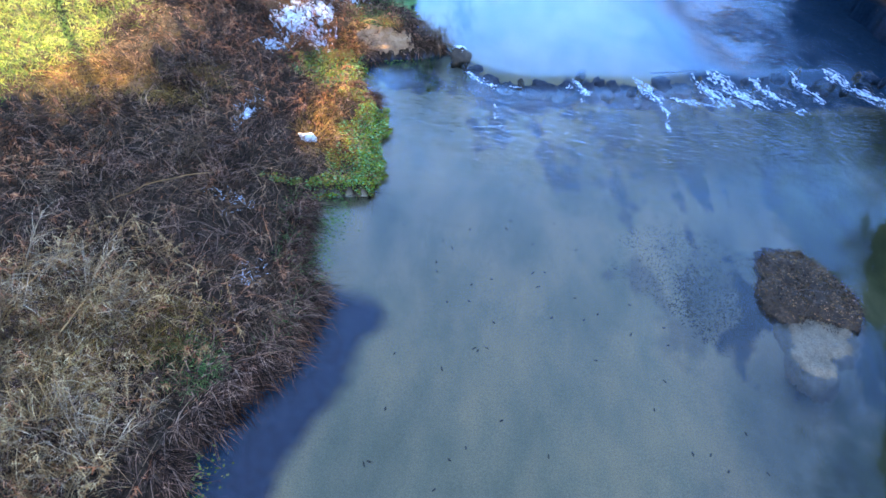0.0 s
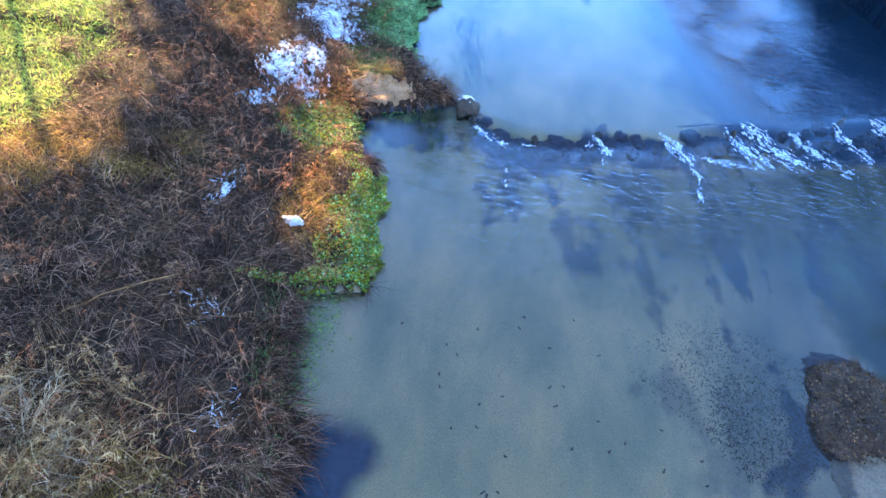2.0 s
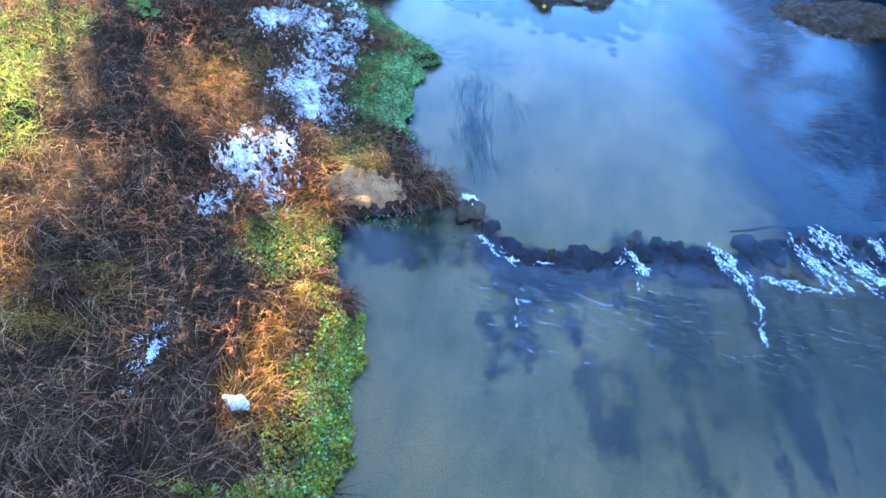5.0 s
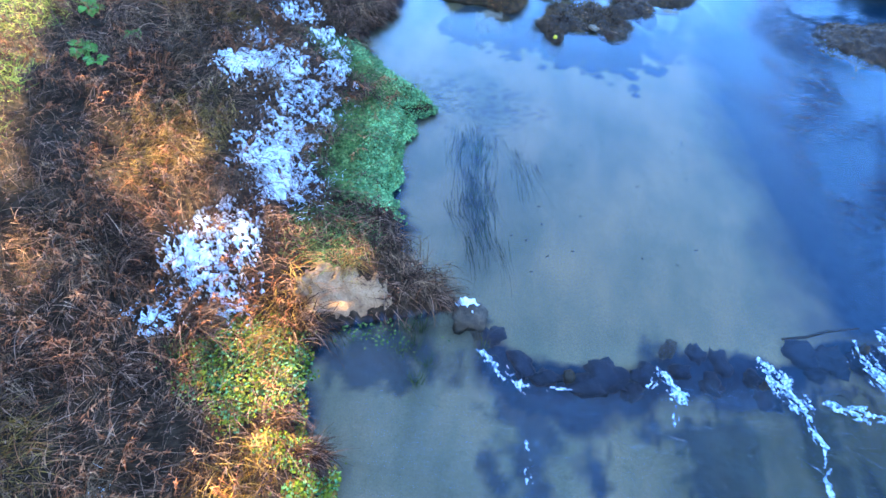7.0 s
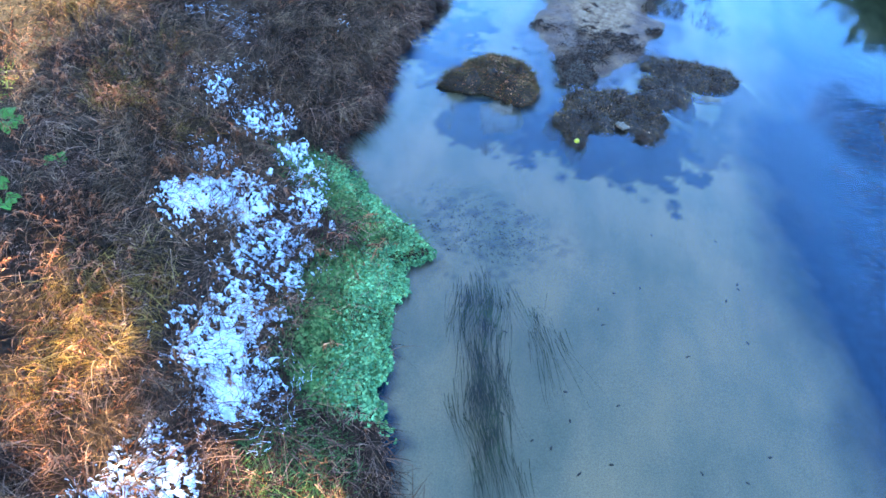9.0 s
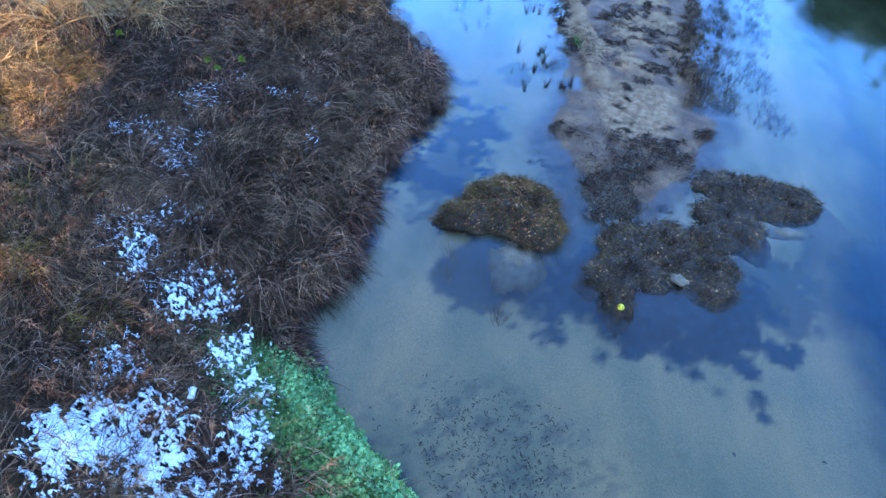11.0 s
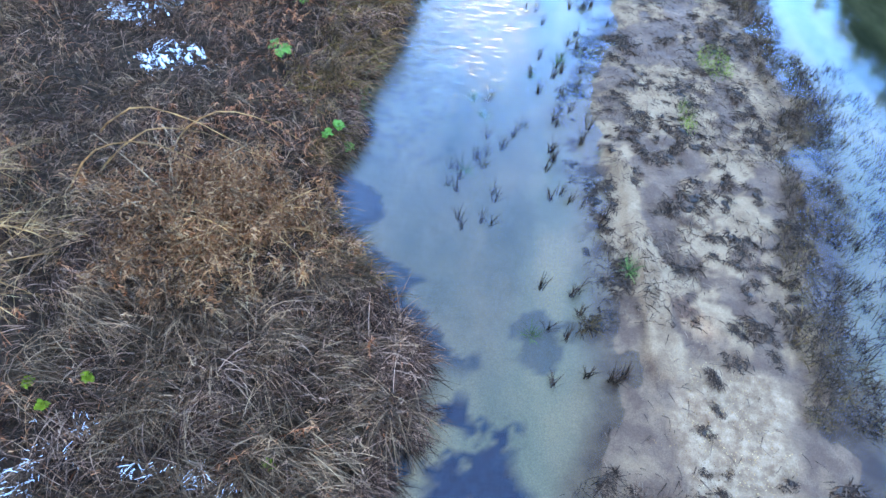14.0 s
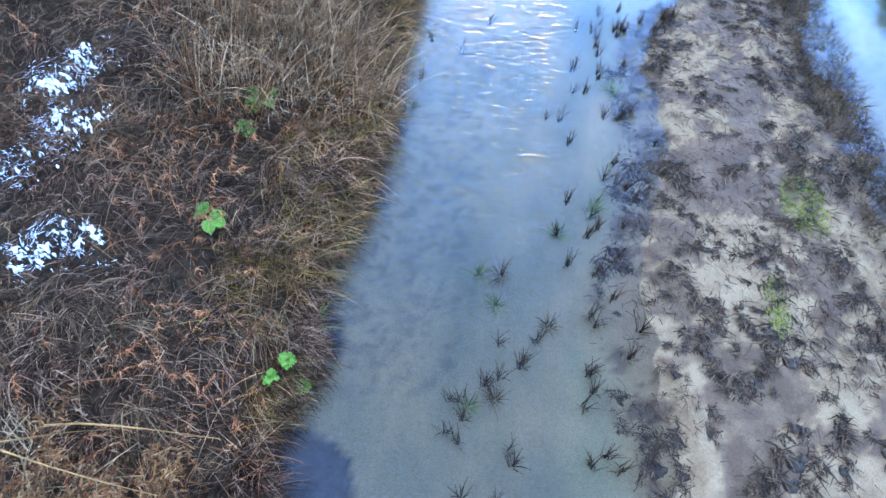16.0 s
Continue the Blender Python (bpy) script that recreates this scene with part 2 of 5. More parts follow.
CROWN = plant_material("evergreen_leaves", [(0.0, (0.015, 0.03, 0.010)), (1.0, (0.05, 0.075, 0.022))])
BUSHY = plant_material("olive_bush_leaves", [(0.0, (0.035, 0.042, 0.014)), (1.0, (0.14, 0.145, 0.045))])
RUST = plant_material("rust_shrub_leaves", [(0.0, (0.105, 0.032, 0.0115)), (0.6, (0.215, 0.080, 0.030)), (1.0, (0.36, 0.18, 0.080))], patch=0.5)
WOODY = plant_material("brown_shrub_twigs", [(0.0, (0.07, 0.030, 0.013)), (0.6, (0.15, 0.070, 0.032)), (1.0, (0.30, 0.17, 0.085))])
TAN = plant_material("tan_shrub_twigs", [(0.0, (0.194, 0.0825, 0.027)), (0.6, (0.396, 0.19, 0.0693)), (1.0, (0.581, 0.347, 0.154))])
BARK = surface_material("rough_bark", [(0.3, (0.05, 0.04, 0.03)), (0.7, (0.16, 0.13, 0.10))], 8, 0.9, 0.6)
SNOW = surface_material("old_snow", [(0.3, (0.84, 0.86, 0.87)), (0.7, (0.93, 0.94, 0.94))], 12, 0.6, 0.5)
FOAM = surface_material("white_water", [(0.38, (0.06, 0.11, 0.19)), (0.5, (0.26, 0.35, 0.44)), (0.62, (0.66, 0.72, 0.78))], 26, 0.35, 0.3)
# wet stone tinted navy for the blue water lying over it
STONE = surface_material("wet_stone_water_blue", [(0.3, (0.004, 0.017, 0.034)), (0.55, (0.008, 0.030, 0.058)), (0.8, (0.022, 0.045, 0.068))], 9, 0.6, 0.6, spec=0.25)
BROWNSTONE = surface_material("brown_boulder", [(0.3, (0.03, 0.022, 0.014)), (0.55, (0.075, 0.052, 0.032)), (0.8, (0.17, 0.125, 0.085))], 9, 0.7, 0.7, spec=0.25)
PALESTONE = surface_material("pale_silted_stone", [(0.3, (0.126, 0.0868, 0.051)), (0.7, (0.236, 0.164, 0.098))], 9, 0.8, 0.4)
SANDY = surface_material("sandy_soil", [(0.25, (0.15, 0.066, 0.026)), (0.5, (0.37, 0.178, 0.078)), (0.75, (0.52, 0.285, 0.135))], 5, 0.9, 0.7, 45)
PEAT = surface_material("wet_islet_soil", [(0.3, (0.0215, 0.0118, 0.00598)), (0.6, (0.0602, 0.0324, 0.0158)), (0.8, (0.146, 0.0825, 0.0427))], 8, 0.7, 0.7, 50)
SILT = surface_material("grey_silt_crust", [(0.3, (0.115, 0.077, 0.044)), (0.7, (0.205, 0.140, 0.084))], 7, 0.75, 0.4, 40)
PLASTIC = surface_material("dirty_white_plastic", [(0.3, (0.42, 0.39, 0.34)), (0.6, (0.66, 0.63, 0.57))], 14, 0.35, 0.1)
YELLOW = surface_material("yellow_ball_skin", [(0.3, (0.75, 0.50, 0.02)), (0.7, (0.88, 0.64, 0.04))], 20, 0.5, 0.2)
DEBRIS = surface_material("sodden_leaf", [(0.3, (0.02, 0.017, 0.012)), (0.7, (0.07, 0.05, 0.03))], 30, 0.6, 0.2)


# ---- plan of the river ----
def lattice(ix, iy, seed):
    h = (ix.astype(np.int64) * 374761393 + iy.astype(np.int64) * 668265263 + seed * 974711) & 0xFFFFFFFF
    h = ((h ^ (h >> 13)) * 1274126177) & 0xFFFFFFFF
    return ((h ^ (h >> 16)) & 0xFFFFFF) / 0xFFFFFF


def grain(x, y, size, seed=0):
    """Smooth noise from 0 to 1 whose bumps are about size metres wide."""
    x, y = np.broadcast_arrays(np.asarray(x, float) / size, np.asarray(y, float) / size)
    ix, iy = np.floor(x), np.floor(y)
    fx, fy = x - ix, y - iy
    fx, fy = fx * fx * (3 - 2 * fx), fy * fy * (3 - 2 * fy)
    a, b = lattice(ix, iy, seed), lattice(ix + 1, iy, seed)
    c, d = lattice(ix, iy + 1, seed), lattice(ix + 1, iy + 1, seed)
    return (a * (1 - fx) + b * fx) * (1 - fy) + (c * (1 - fx) + d * fx) * fy


def layered(x, y, size, seed=0, octaves=4):
    total, gain, norm = 0.0, 1.0, 0.0
    for k in range(octaves):
        total, norm = total + gain * grain(x, y, size / 2 ** k, seed + k), norm + gain
        gain *= 0.55
    return total / norm


def smooth(v):
    v = np.clip(v, 0, 1)
    return v * v * (3 - 2 * v)


def blob(x, y, cx, cy, rx, ry, turn=0.0):
    """1 in the middle of an ellipse, 0 on its rim, less outside."""
    c, s = math.cos(radians(turn)), math.sin(radians(turn))
    u, v = (x - cx) * c + (y - cy) * s, -(x - cx) * s + (y - cy) * c
    return 1 - np.sqrt((u / rx) ** 2 + (v / ry) ** 2)


# left waterline: y, x
SHORE = np.array([
    (-9, -1.9), (1.2, -1.35), (1.6, -1.45), (2.3, -1.2), (2.9, -.85), (3.7, -.74), (4.08, -.78), (4.34, -1.15), (4.9, -1.25), (5.85, -1.42),
    (6.1, -.55), (7.5, -.82), (8.6, -1.05), (8.72, -1.55), (9.5, -1.62), (10.1, -1.66), (10.4, -.95), (10.62, -.3), (10.8, .0), (10.95, -.2),
    (11.2, -.7), (12.39, -1.28), (12.76, -1.22), (14.25, -1.48), (14.55, -1.0), (15.4, -2.2), (16.3, -2.9), (16.6, -2.9), (17.2, -2.5), (18.3, -2.5),
    (19.5, -2.46), (20.1, -2.32), (21.15, -2.0), (21.8, -2.15), (22.8, -2.95), (23.4, -3.7), (24.5, -4.0), (25.0, -3.75), (26.1, -4.0), (27, -3.85),
    (28.4, -3.8), (30, -3.95), (31.1, -3.97), (34, -4.1), (70, -5.5)])
WEIR = np.array([(-3, 10.8), (.05, 10.75), (1, 10.18), (1.85, 10.2), (3, 10.6), (4.2, 10.8), (5.35, 11.45), (6.4, 11.55), (7.7, 12.2), (9.6, 12.7), (14, 14)])
BAR_LEFT = np.array([(18.8, .2), (20.3, -.35), (21.9, -.35), (23, -.3), (24.1, -.45), (25.5, -.6), (26.6, -.8), (27.5, -.7), (29, -.5), (31.4, -.45), (32.5, .1), (36, .6), (70, 2)])
BAR_RIGHT = np.array([(18.8, 1.2), (20.3, 2.5), (21.2, 2.9), (23.2, 2.75), (24.9, 3.07), (27.4, 3.4), (29.2, 3.1), (31.3, 2.95), (33, 2.9), (36, 3.2), (70, 5)])
DEEP = np.array([(11, 4.8), (13.3, 4.5), (15, 4.0), (16.3, 3.65), (18.2, 3.45), (19.5, 3.9), (21, 4.6), (24, 5.0), (33, 4.2), (70, 6)])
RIGHT_BANK = np.array([(-9, 11.5), (14, 11.2), (24, 9.2), (34, 6.6), (70, 8)])
SHOALS = ((-.6, 18.7, 1.25, 1.15), (1.45, 18.2, 1.5, 1.15), (2.85, 19.6, 1.45, .9), (7.6, 19, 2.2, 1.5), (6.0, 5.3, 1.3, 1.5))
# dark patches of the bed below the weir: x, y, half width, half length, turn, depth of tone
BELOW = ((-.75, 9.95, 1.15, .5, 0, .8), (1.05, 9.1, .4, .95, -14, .85), (2.95, 9.85, .9, .62, 0, 1), (3.15, 9.35, .5, .45, 0, 1), (2.9, 7.9, .72, .85, 0, .75), (4.75, 8.35, .75, 1.15, 8, .9),
         (4.5, 9.5, .2, 1.0, -12, .95), (7.0, 9.4, .6, 1.6, 20, .9), (5.3, 10.6, .7, .35, 20, .8), (4.75, 5.3, .65, .8, 20, .4), (5.3, 5.2, .4, 1.0, 0, .8), (6.9, 4.9, .5, .6, 0, .8))
# and round the islets
ABOVE = ((1.5, 17.75, 1.45, .95, .9), (-.85, 17.75, .8, .6, .75), (.2, 18.1, .8, .75, .75), (2.9, 18.2, .8, .7, .7), (3.9, 18.9, .7, .9, .6), (-1.6, 19.5, .45, 1.2, .7), (-2.0, 26.5, .4, .4, .35), (-1.75, 24.5, .5, .5, .3), (-.8, 22.3, .35, .35, .6))
FALL = 0.12            # the drop of the water over the weir


def along(table, v):
    return np.interp(v, table[:, 0], table[:, 1])


def inland(x, y):
    """Metres from the left waterline into the bank."""
    return along(SHORE, y) + 0.28 * (layered(x * 0.3, y, 0.5, 3) - 0.5) - x


def water_level(x, y):
    return -FALL * smooth((along(WEIR, x) - y + 0.05) / 0.4)


def on_ridge(x, y):
    """The pale trodden ridge along the mud bar."""
    mid = .60 - .10 * np.clip(y - 22, 0, 20) ** 1.35 + .10 * (layered(x, y, .5, 58) - .5)
    wide = .24 - .035 * np.clip(y - 22, 0, 4) + .16 * (layered(x, y, .25, 59) - .5)
    return smooth((wide - np.abs(x - mid)) / .07) * smooth((y - 21.9 + .5 * (layered(x, y, .3, 57) - .5)) / .25) * smooth((25.9 - y) / .6)


def on_bar(x, y):
    wob = 0.5 * (layered(x, y, 0.9, 21) - 0.5)
    return np.minimum(np.minimum(x - along(BAR_LEFT, y), along(BAR_RIGHT, y) - x), (y - 18.9)) + wob


def terrain(x, y):
    """Height, and how much of the ground there is pale silt or overgrown bank."""
    x, y = np.broadcast_arrays(np.asarray(x, float), np.asarray(y, float))
    w, d = water_level(x, y), inland(x, y)
    e = x - along(RIGHT_BANK, y) + 0.8 * (layered(x, y, 1.5, 8) - 0.5)
    rise = 0.22 * smooth((d + 0.03) / 0.14) + 0.10 * smooth(d / 2.0) + 0.02 * np.clip(d, 0, 8)
    bank = -0.04 + rise + 0.28 * smooth(d / 0.8) * (layered(x, y, 1.1, 5) - 0.5)
    bank_r = -0.05 + 0.5 * smooth(e / 1.5) + 0.06 * np.clip(e, 0, 12)
    t = on_bar(x, y)
    depth = 0.05 + 0.10 * smooth(-d / 0.6) + 0.16 * smooth(-d / 2.0) + 0.25 * smooth((x - along(DEEP, y)) / 1.2) + 0.05 * (layered(x, y, 0.8, 9) - 0.5)
    near = smooth((t + 2.4) / 2.4)
    depth = depth * (1 - 0.8 * near * (y > 18))
    flat = -0.035 + 0.085 * smooth(t / 1.1) + 0.10 * (layered(x, y, 0.5, 12) - 0.5) * smooth((t + .3) / .5) + .06 * on_ridge(x, y)
    for cx, cy, rx, ry in SHOALS:
        depth = depth * (1 - 0.85 * smooth((blob(x, y, cx, cy, rx, ry) + 0.1) / 0.45))
    lift = smooth((t + 0.55) / 0.9) * (y > 18)
    bed = -depth * (1 - lift) + flat * lift
    z = w + np.where(d > 0, bank, bed)
    z = np.where(e > 0, w + bank_r, z)
    # colours of the bed; dark parts also carry the water's blue
    s = along(WEIR, x) - y
    n1, n2 = layered(x, y, 1.1, 31), layered(x, y, 0.5, 37)
    wisp = layered(x * 1.6 + .3 * y, y * .45, .5, 35)
    bx = x + 1.7 * (layered(x, y, .9, 33) - .5) + .55 * (layered(x, y, .22, 34) - .5)
    by = y + 2.2 * (layered(x, y, .9, 43) - .5) + .8 * (layered(x, y, .22, 44) - .5)
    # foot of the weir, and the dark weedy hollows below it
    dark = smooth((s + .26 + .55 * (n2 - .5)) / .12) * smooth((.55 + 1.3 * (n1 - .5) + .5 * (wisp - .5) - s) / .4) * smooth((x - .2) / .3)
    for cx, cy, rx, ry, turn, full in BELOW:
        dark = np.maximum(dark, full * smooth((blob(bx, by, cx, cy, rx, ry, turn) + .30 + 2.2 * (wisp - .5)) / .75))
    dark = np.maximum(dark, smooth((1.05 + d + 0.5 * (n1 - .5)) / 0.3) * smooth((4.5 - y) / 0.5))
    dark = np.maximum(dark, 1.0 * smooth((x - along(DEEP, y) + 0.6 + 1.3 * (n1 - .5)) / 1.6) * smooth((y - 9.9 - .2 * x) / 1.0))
    # strip of bed darkened for the shade under the bank's edge
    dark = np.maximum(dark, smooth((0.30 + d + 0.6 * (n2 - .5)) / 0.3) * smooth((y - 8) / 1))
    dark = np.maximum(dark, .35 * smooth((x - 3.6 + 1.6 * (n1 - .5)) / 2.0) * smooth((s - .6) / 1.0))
    # olive bed on the right below the weir
    algae_and_reflection = smooth((bx - 6.3 + .25 * np.clip(5 - y, 0, 3)) / .9) * smooth((s - .2) / .6)
    algae_and_reflection = np.maximum(algae_and_reflection, (.12 + .6 * smooth((x - 1.5) / 2.5)) * smooth((s - .3) / .5) * smooth((4.5 - s) / 2.5))
    # far trees' green reflection, put into the upstream bed colour
    algae_and_reflection = np.maximum(algae_and_reflection, smooth((bx - 4.9 + .16 * (y - 24)) / .8) * smooth((y - 21.5) / 2))
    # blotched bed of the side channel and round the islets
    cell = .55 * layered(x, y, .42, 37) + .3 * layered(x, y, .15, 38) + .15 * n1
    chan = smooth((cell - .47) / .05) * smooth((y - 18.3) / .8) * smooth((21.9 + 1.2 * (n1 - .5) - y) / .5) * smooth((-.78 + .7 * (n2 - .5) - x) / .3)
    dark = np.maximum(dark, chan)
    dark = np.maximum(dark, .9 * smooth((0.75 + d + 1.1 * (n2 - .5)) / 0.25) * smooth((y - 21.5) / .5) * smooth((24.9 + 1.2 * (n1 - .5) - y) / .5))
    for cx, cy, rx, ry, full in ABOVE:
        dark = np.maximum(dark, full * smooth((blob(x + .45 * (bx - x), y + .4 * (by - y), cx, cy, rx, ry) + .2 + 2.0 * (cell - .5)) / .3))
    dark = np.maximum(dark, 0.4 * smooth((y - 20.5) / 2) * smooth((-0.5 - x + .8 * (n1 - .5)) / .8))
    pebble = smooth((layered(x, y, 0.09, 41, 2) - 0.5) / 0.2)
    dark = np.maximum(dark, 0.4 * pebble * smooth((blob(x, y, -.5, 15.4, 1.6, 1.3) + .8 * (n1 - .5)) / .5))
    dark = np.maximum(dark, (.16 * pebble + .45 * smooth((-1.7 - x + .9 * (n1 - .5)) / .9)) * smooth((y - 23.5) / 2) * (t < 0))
    # pale dry crust on the mud bar, between flats that are still wet
    crust = .5 * layered(x, y, .6, 51) + .32 * layered(x, y, .2, 52) + .18 * layered(x, y, .08, 54)
    film = np.maximum(smooth((22.9 + .8 * (n1 - .5) - y) / .6), .55 * smooth((x - along(BAR_RIGHT, y) + 1.3) / .5))
    barmix = .14 + .80 * smooth((crust - .473) / .06) * (1 - .75 * film)
    barmix = np.maximum(barmix, (.95 - .3 * n2) * on_ridge(x, y))
    sand = smooth((blob(x + .35 * (bx - x), y + .35 * (by - y), 1.2, 21.55, .62, .95) + .12) / .3) * smooth(t / .3)
    barmix = barmix + (0.5 - barmix) * sand
    barmix = np.maximum(barmix, (0.75 + .5 * (n2 - .5)) * smooth((0.15 - t) / .35))
    wet = smooth((t + 0.45) / 0.8) * (y > 18)
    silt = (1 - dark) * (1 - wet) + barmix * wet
    fade = np.maximum(smooth((d + 0.06) / 0.06), smooth(e / 0.4))
    return z, silt, fade, wet, algae_and_reflection * (1 - fade), sand


def ground_z(x, y):
    return terrain(x, y)[0]


def array_mesh(name, verts, faces, material, smooth_faces=False):
    me = bpy.data.meshes.new(name)
    me.from_pydata(np.asarray(verts, float), [], np.asarray(faces, int))
    me.materials.append(material)
    if smooth_faces:
        me.polygons.foreach_set("use_smooth", np.ones(len(me.polygons), bool))
    return me


def sheet(xc, yc, zfun):
    """A grid over the coordinates xc and yc."""
    gx, gy = np.meshgrid(xc, yc)
    v = np.stack([gx.ravel(), gy.ravel(), zfun(gx, gy).ravel()], 1)
    i = np.arange(len(xc) * (len(yc) - 1)).reshape(len(yc) - 1, len(xc))[:, :-1].ravel()
    return v, np.stack([i, i + 1, i + 1 + len(xc), i + len(xc)], 1)


def values(me, name, v):
    a = me.attributes.new(name, "FLOAT", "POINT")
    a.data.foreach_set("value", np.asarray(v, np.float32))


FAR = np.array([16, 20, 28, 45, 80, 160, 400, 900])
xc = np.concatenate([-FAR[::-1] + 4.0, np.arange(-11.5, 11.5, 0.058), FAR - 4.0])
yc = np.concatenate([-FAR[::-1] + 14.0, np.arange(-1.5, 36.5, 0.058), FAR + 22.0])
v, f = sheet(xc, yc, ground_z)
me = array_mesh("ground", v, f, GROUND, True)
_, silt, fade, wet, algae_and_reflection, sand = terrain(v[:, 0], v[:, 1])
values(me, "silt", silt), values(me, "bank", fade), values(me, "mud", wet), values(me, "algae_and_reflection", algae_and_reflection), values(me, "sand", sand)
tagged(new("ground", me), "river bed, mud bar and dark soil banks", "ground", kind="structure")

wx = np.concatenate([-np.array([6.5, 5.5]), np.arange(-5, 11.6, 0.12), np.array([12.5, 14, 16])])
wy = np.concatenate([[-60, -30, -15, -8, -4], np.arange(-1.5, 36.5, 0.12), [38, 42, 50, 70]])
v, f = sheet(wx, wy, lambda x, y: water_level(x, y) + 0.012 * (layered(x, y, 0.35, 61) - .5) * smooth((along(WEIR, x) - y + .3) / .3) * smooth((y - along(WEIR, x) + 2.5) / 2))
me = array_mesh("water", v, f, WATER, True)
s = along(WEIR, v[:, 0]) - v[:, 1]
chop = 0.02 + 0.88 * smooth((s - 0.12) / 0.5) * smooth((4.6 - s) / 3.8) * smooth((v[:, 0] + 1.2) / 1.2)
chop = chop + (.12 + .55 * smooth((layered(v[:, 0], v[:, 1], .8, 67) - .42) / .2)) * smooth((v[:, 0] - along(DEEP, v[:, 1]) - .42 + 1.2 * (layered(v[:, 0], v[:, 1], 1.2, 65) - .5)) / 1.4) * smooth((v[:, 1] - 11) / 2) * smooth((21 - v[:, 1]) / 2) * (1 - .75 * smooth((v[:, 0] - along(DEEP, v[:, 1]) - 2.5) / .8))
chop = chop + 0.3 * smooth((v[:, 1] - 24.5) / 3) * smooth((-0.9 - v[:, 0]) / .8)
values(me, "chop", chop)
water = tagged(new("water", me), "clear shallow river water rippled below the weir", "river", kind="structure")


# ---- makers ----
def ribbons(p, az, e0, e1, length, width, seg=2, roll=0.0, taper=0.75):
    """Flat blades from the points p, that set off towards az at the slope e0 and end at the slope e1."""
    n = len(p)
    az, e0, e1, length, width, roll = (np.broadcast_to(np.asarray(a, float), n) for a in (az, e0, e1, length, width, roll))
    ahead = np.stack([np.cos(az), np.sin(az), 0 * az], 1)
    side = np.stack([-np.sin(az) * np.cos(roll), np.cos(az) * np.cos(roll), np.sin(roll)], 1)
    pos, rows = np.array(p, float), []
    for k in range(seg + 1):
        w = (width / 2 * (1 - taper * k / seg))[:, None] * side
        rows += [pos - w, pos + w]
        el = e0 + (e1 - e0) * (k + 0.5) / seg
        pos = pos + (length / seg)[:, None] * (ahead * np.cos(el)[:, None] + np.stack([0 * el, 0 * el, np.sin(el)], 1))
    m = 2 * (seg + 1)
    v = np.stack(rows, 1).reshape(-1, 3)
    quad = np.array([[2 * k, 2 * k + 1, 2 * k + 3, 2 * k + 2] for k in range(seg)])
    return v, (quad[None] + (np.arange(n) * m)[:, None, None]).reshape(-1, 4)


def joined(parts):
    vs, fs, n = [], [], 0
    for v, f in parts:
        vs.append(v), fs.append(f + n)
        n += len(v)
    return np.concatenate(vs), np.concatenate(fs)


def scatter(rng, n, box, weight):
    """n random places in box = x0, x1, y0, y1, kept by the chance weight(x, y)."""
    xs, ys, got = [], [], 0
    for _ in range(60):
        x, y = rng.uniform(box[0], box[1], n), rng.uniform(box[2], box[3], n)
        keep = rng.random(n) < weight(x, y)
        xs.append(x[keep]), ys.append(y[keep])
        got += keep.sum()
        if got >= n:
            break
    x, y = np.concatenate(xs)[:n], np.concatenate(ys)[:n]
    return np.stack([x, y, ground_z(x, y)], 1)


def tube(points, radii, sides=5):
    """A tapered stem along points."""
    pts = [Vector(p) for p in points]
    v, f = [], []
    for i, p in enumerate(pts):
        way = (pts[min(i + 1, len(pts) - 1)] - pts[max(i - 1, 0)]).normalized()
        a = way.orthogonal().normalized()
        b = way.cross(a)
        for k in range(sides):
            t = 2 * math.pi * k / sides
            v.append(p + float(radii[i]) * (math.cos(t) * a + math.sin(t) * b))
    for i in range(len(pts) - 1):
        for k in range(sides):
            j = (k + 1) % sides
            f.append((i * sides + k, i * sides + j, (i + 1) * sides + j, (i + 1) * sides + k))
    return np.array([tuple(q) for q in v]), np.array(f)


def ball(rng, rx, ry, rz, rough=0.25, level=2, lump=1.6):
    """A stone-like lump as a bmesh."""
    bm = bmesh.new()
    bmesh.ops.create_icosphere(bm, subdivisions=level, radius=1)
    off = Vector(rng.uniform(-50, 50, 3))
    for q in bm.verts:
        k = 1 + rough * noise.noise(q.co * lump + off) * 1.6 + rough * 0.5 * noise.noise(q.co * lump * 2.7 + off)
        q.co = Vector((q.co.x * rx, q.co.y * ry, q.co.z * rz)) * k
    for face in bm.faces:
        face.smooth = True
    return bm


def part(name, bm, material, parent=None, label=""):
    me = bpy.data.meshes.new(name)
    bm.to_mesh(me)
    bm.free()
    me.materials.append(material)
    ob = new(name, me)
    ob.parent = parent
    return tagged(ob, label) if label else ob


def piece(name, verts, faces, material, parent=None, label="", soft=False):
    ob = new(name, array_mesh(name, verts, faces, material, soft))
    ob.parent = parent
    return tagged(ob, label) if label else ob


def base(name, x, y, z):
    ob = new(name)
    ob.location = (x, y, z)
    ob.empty_display_size = 0.1
    return ob


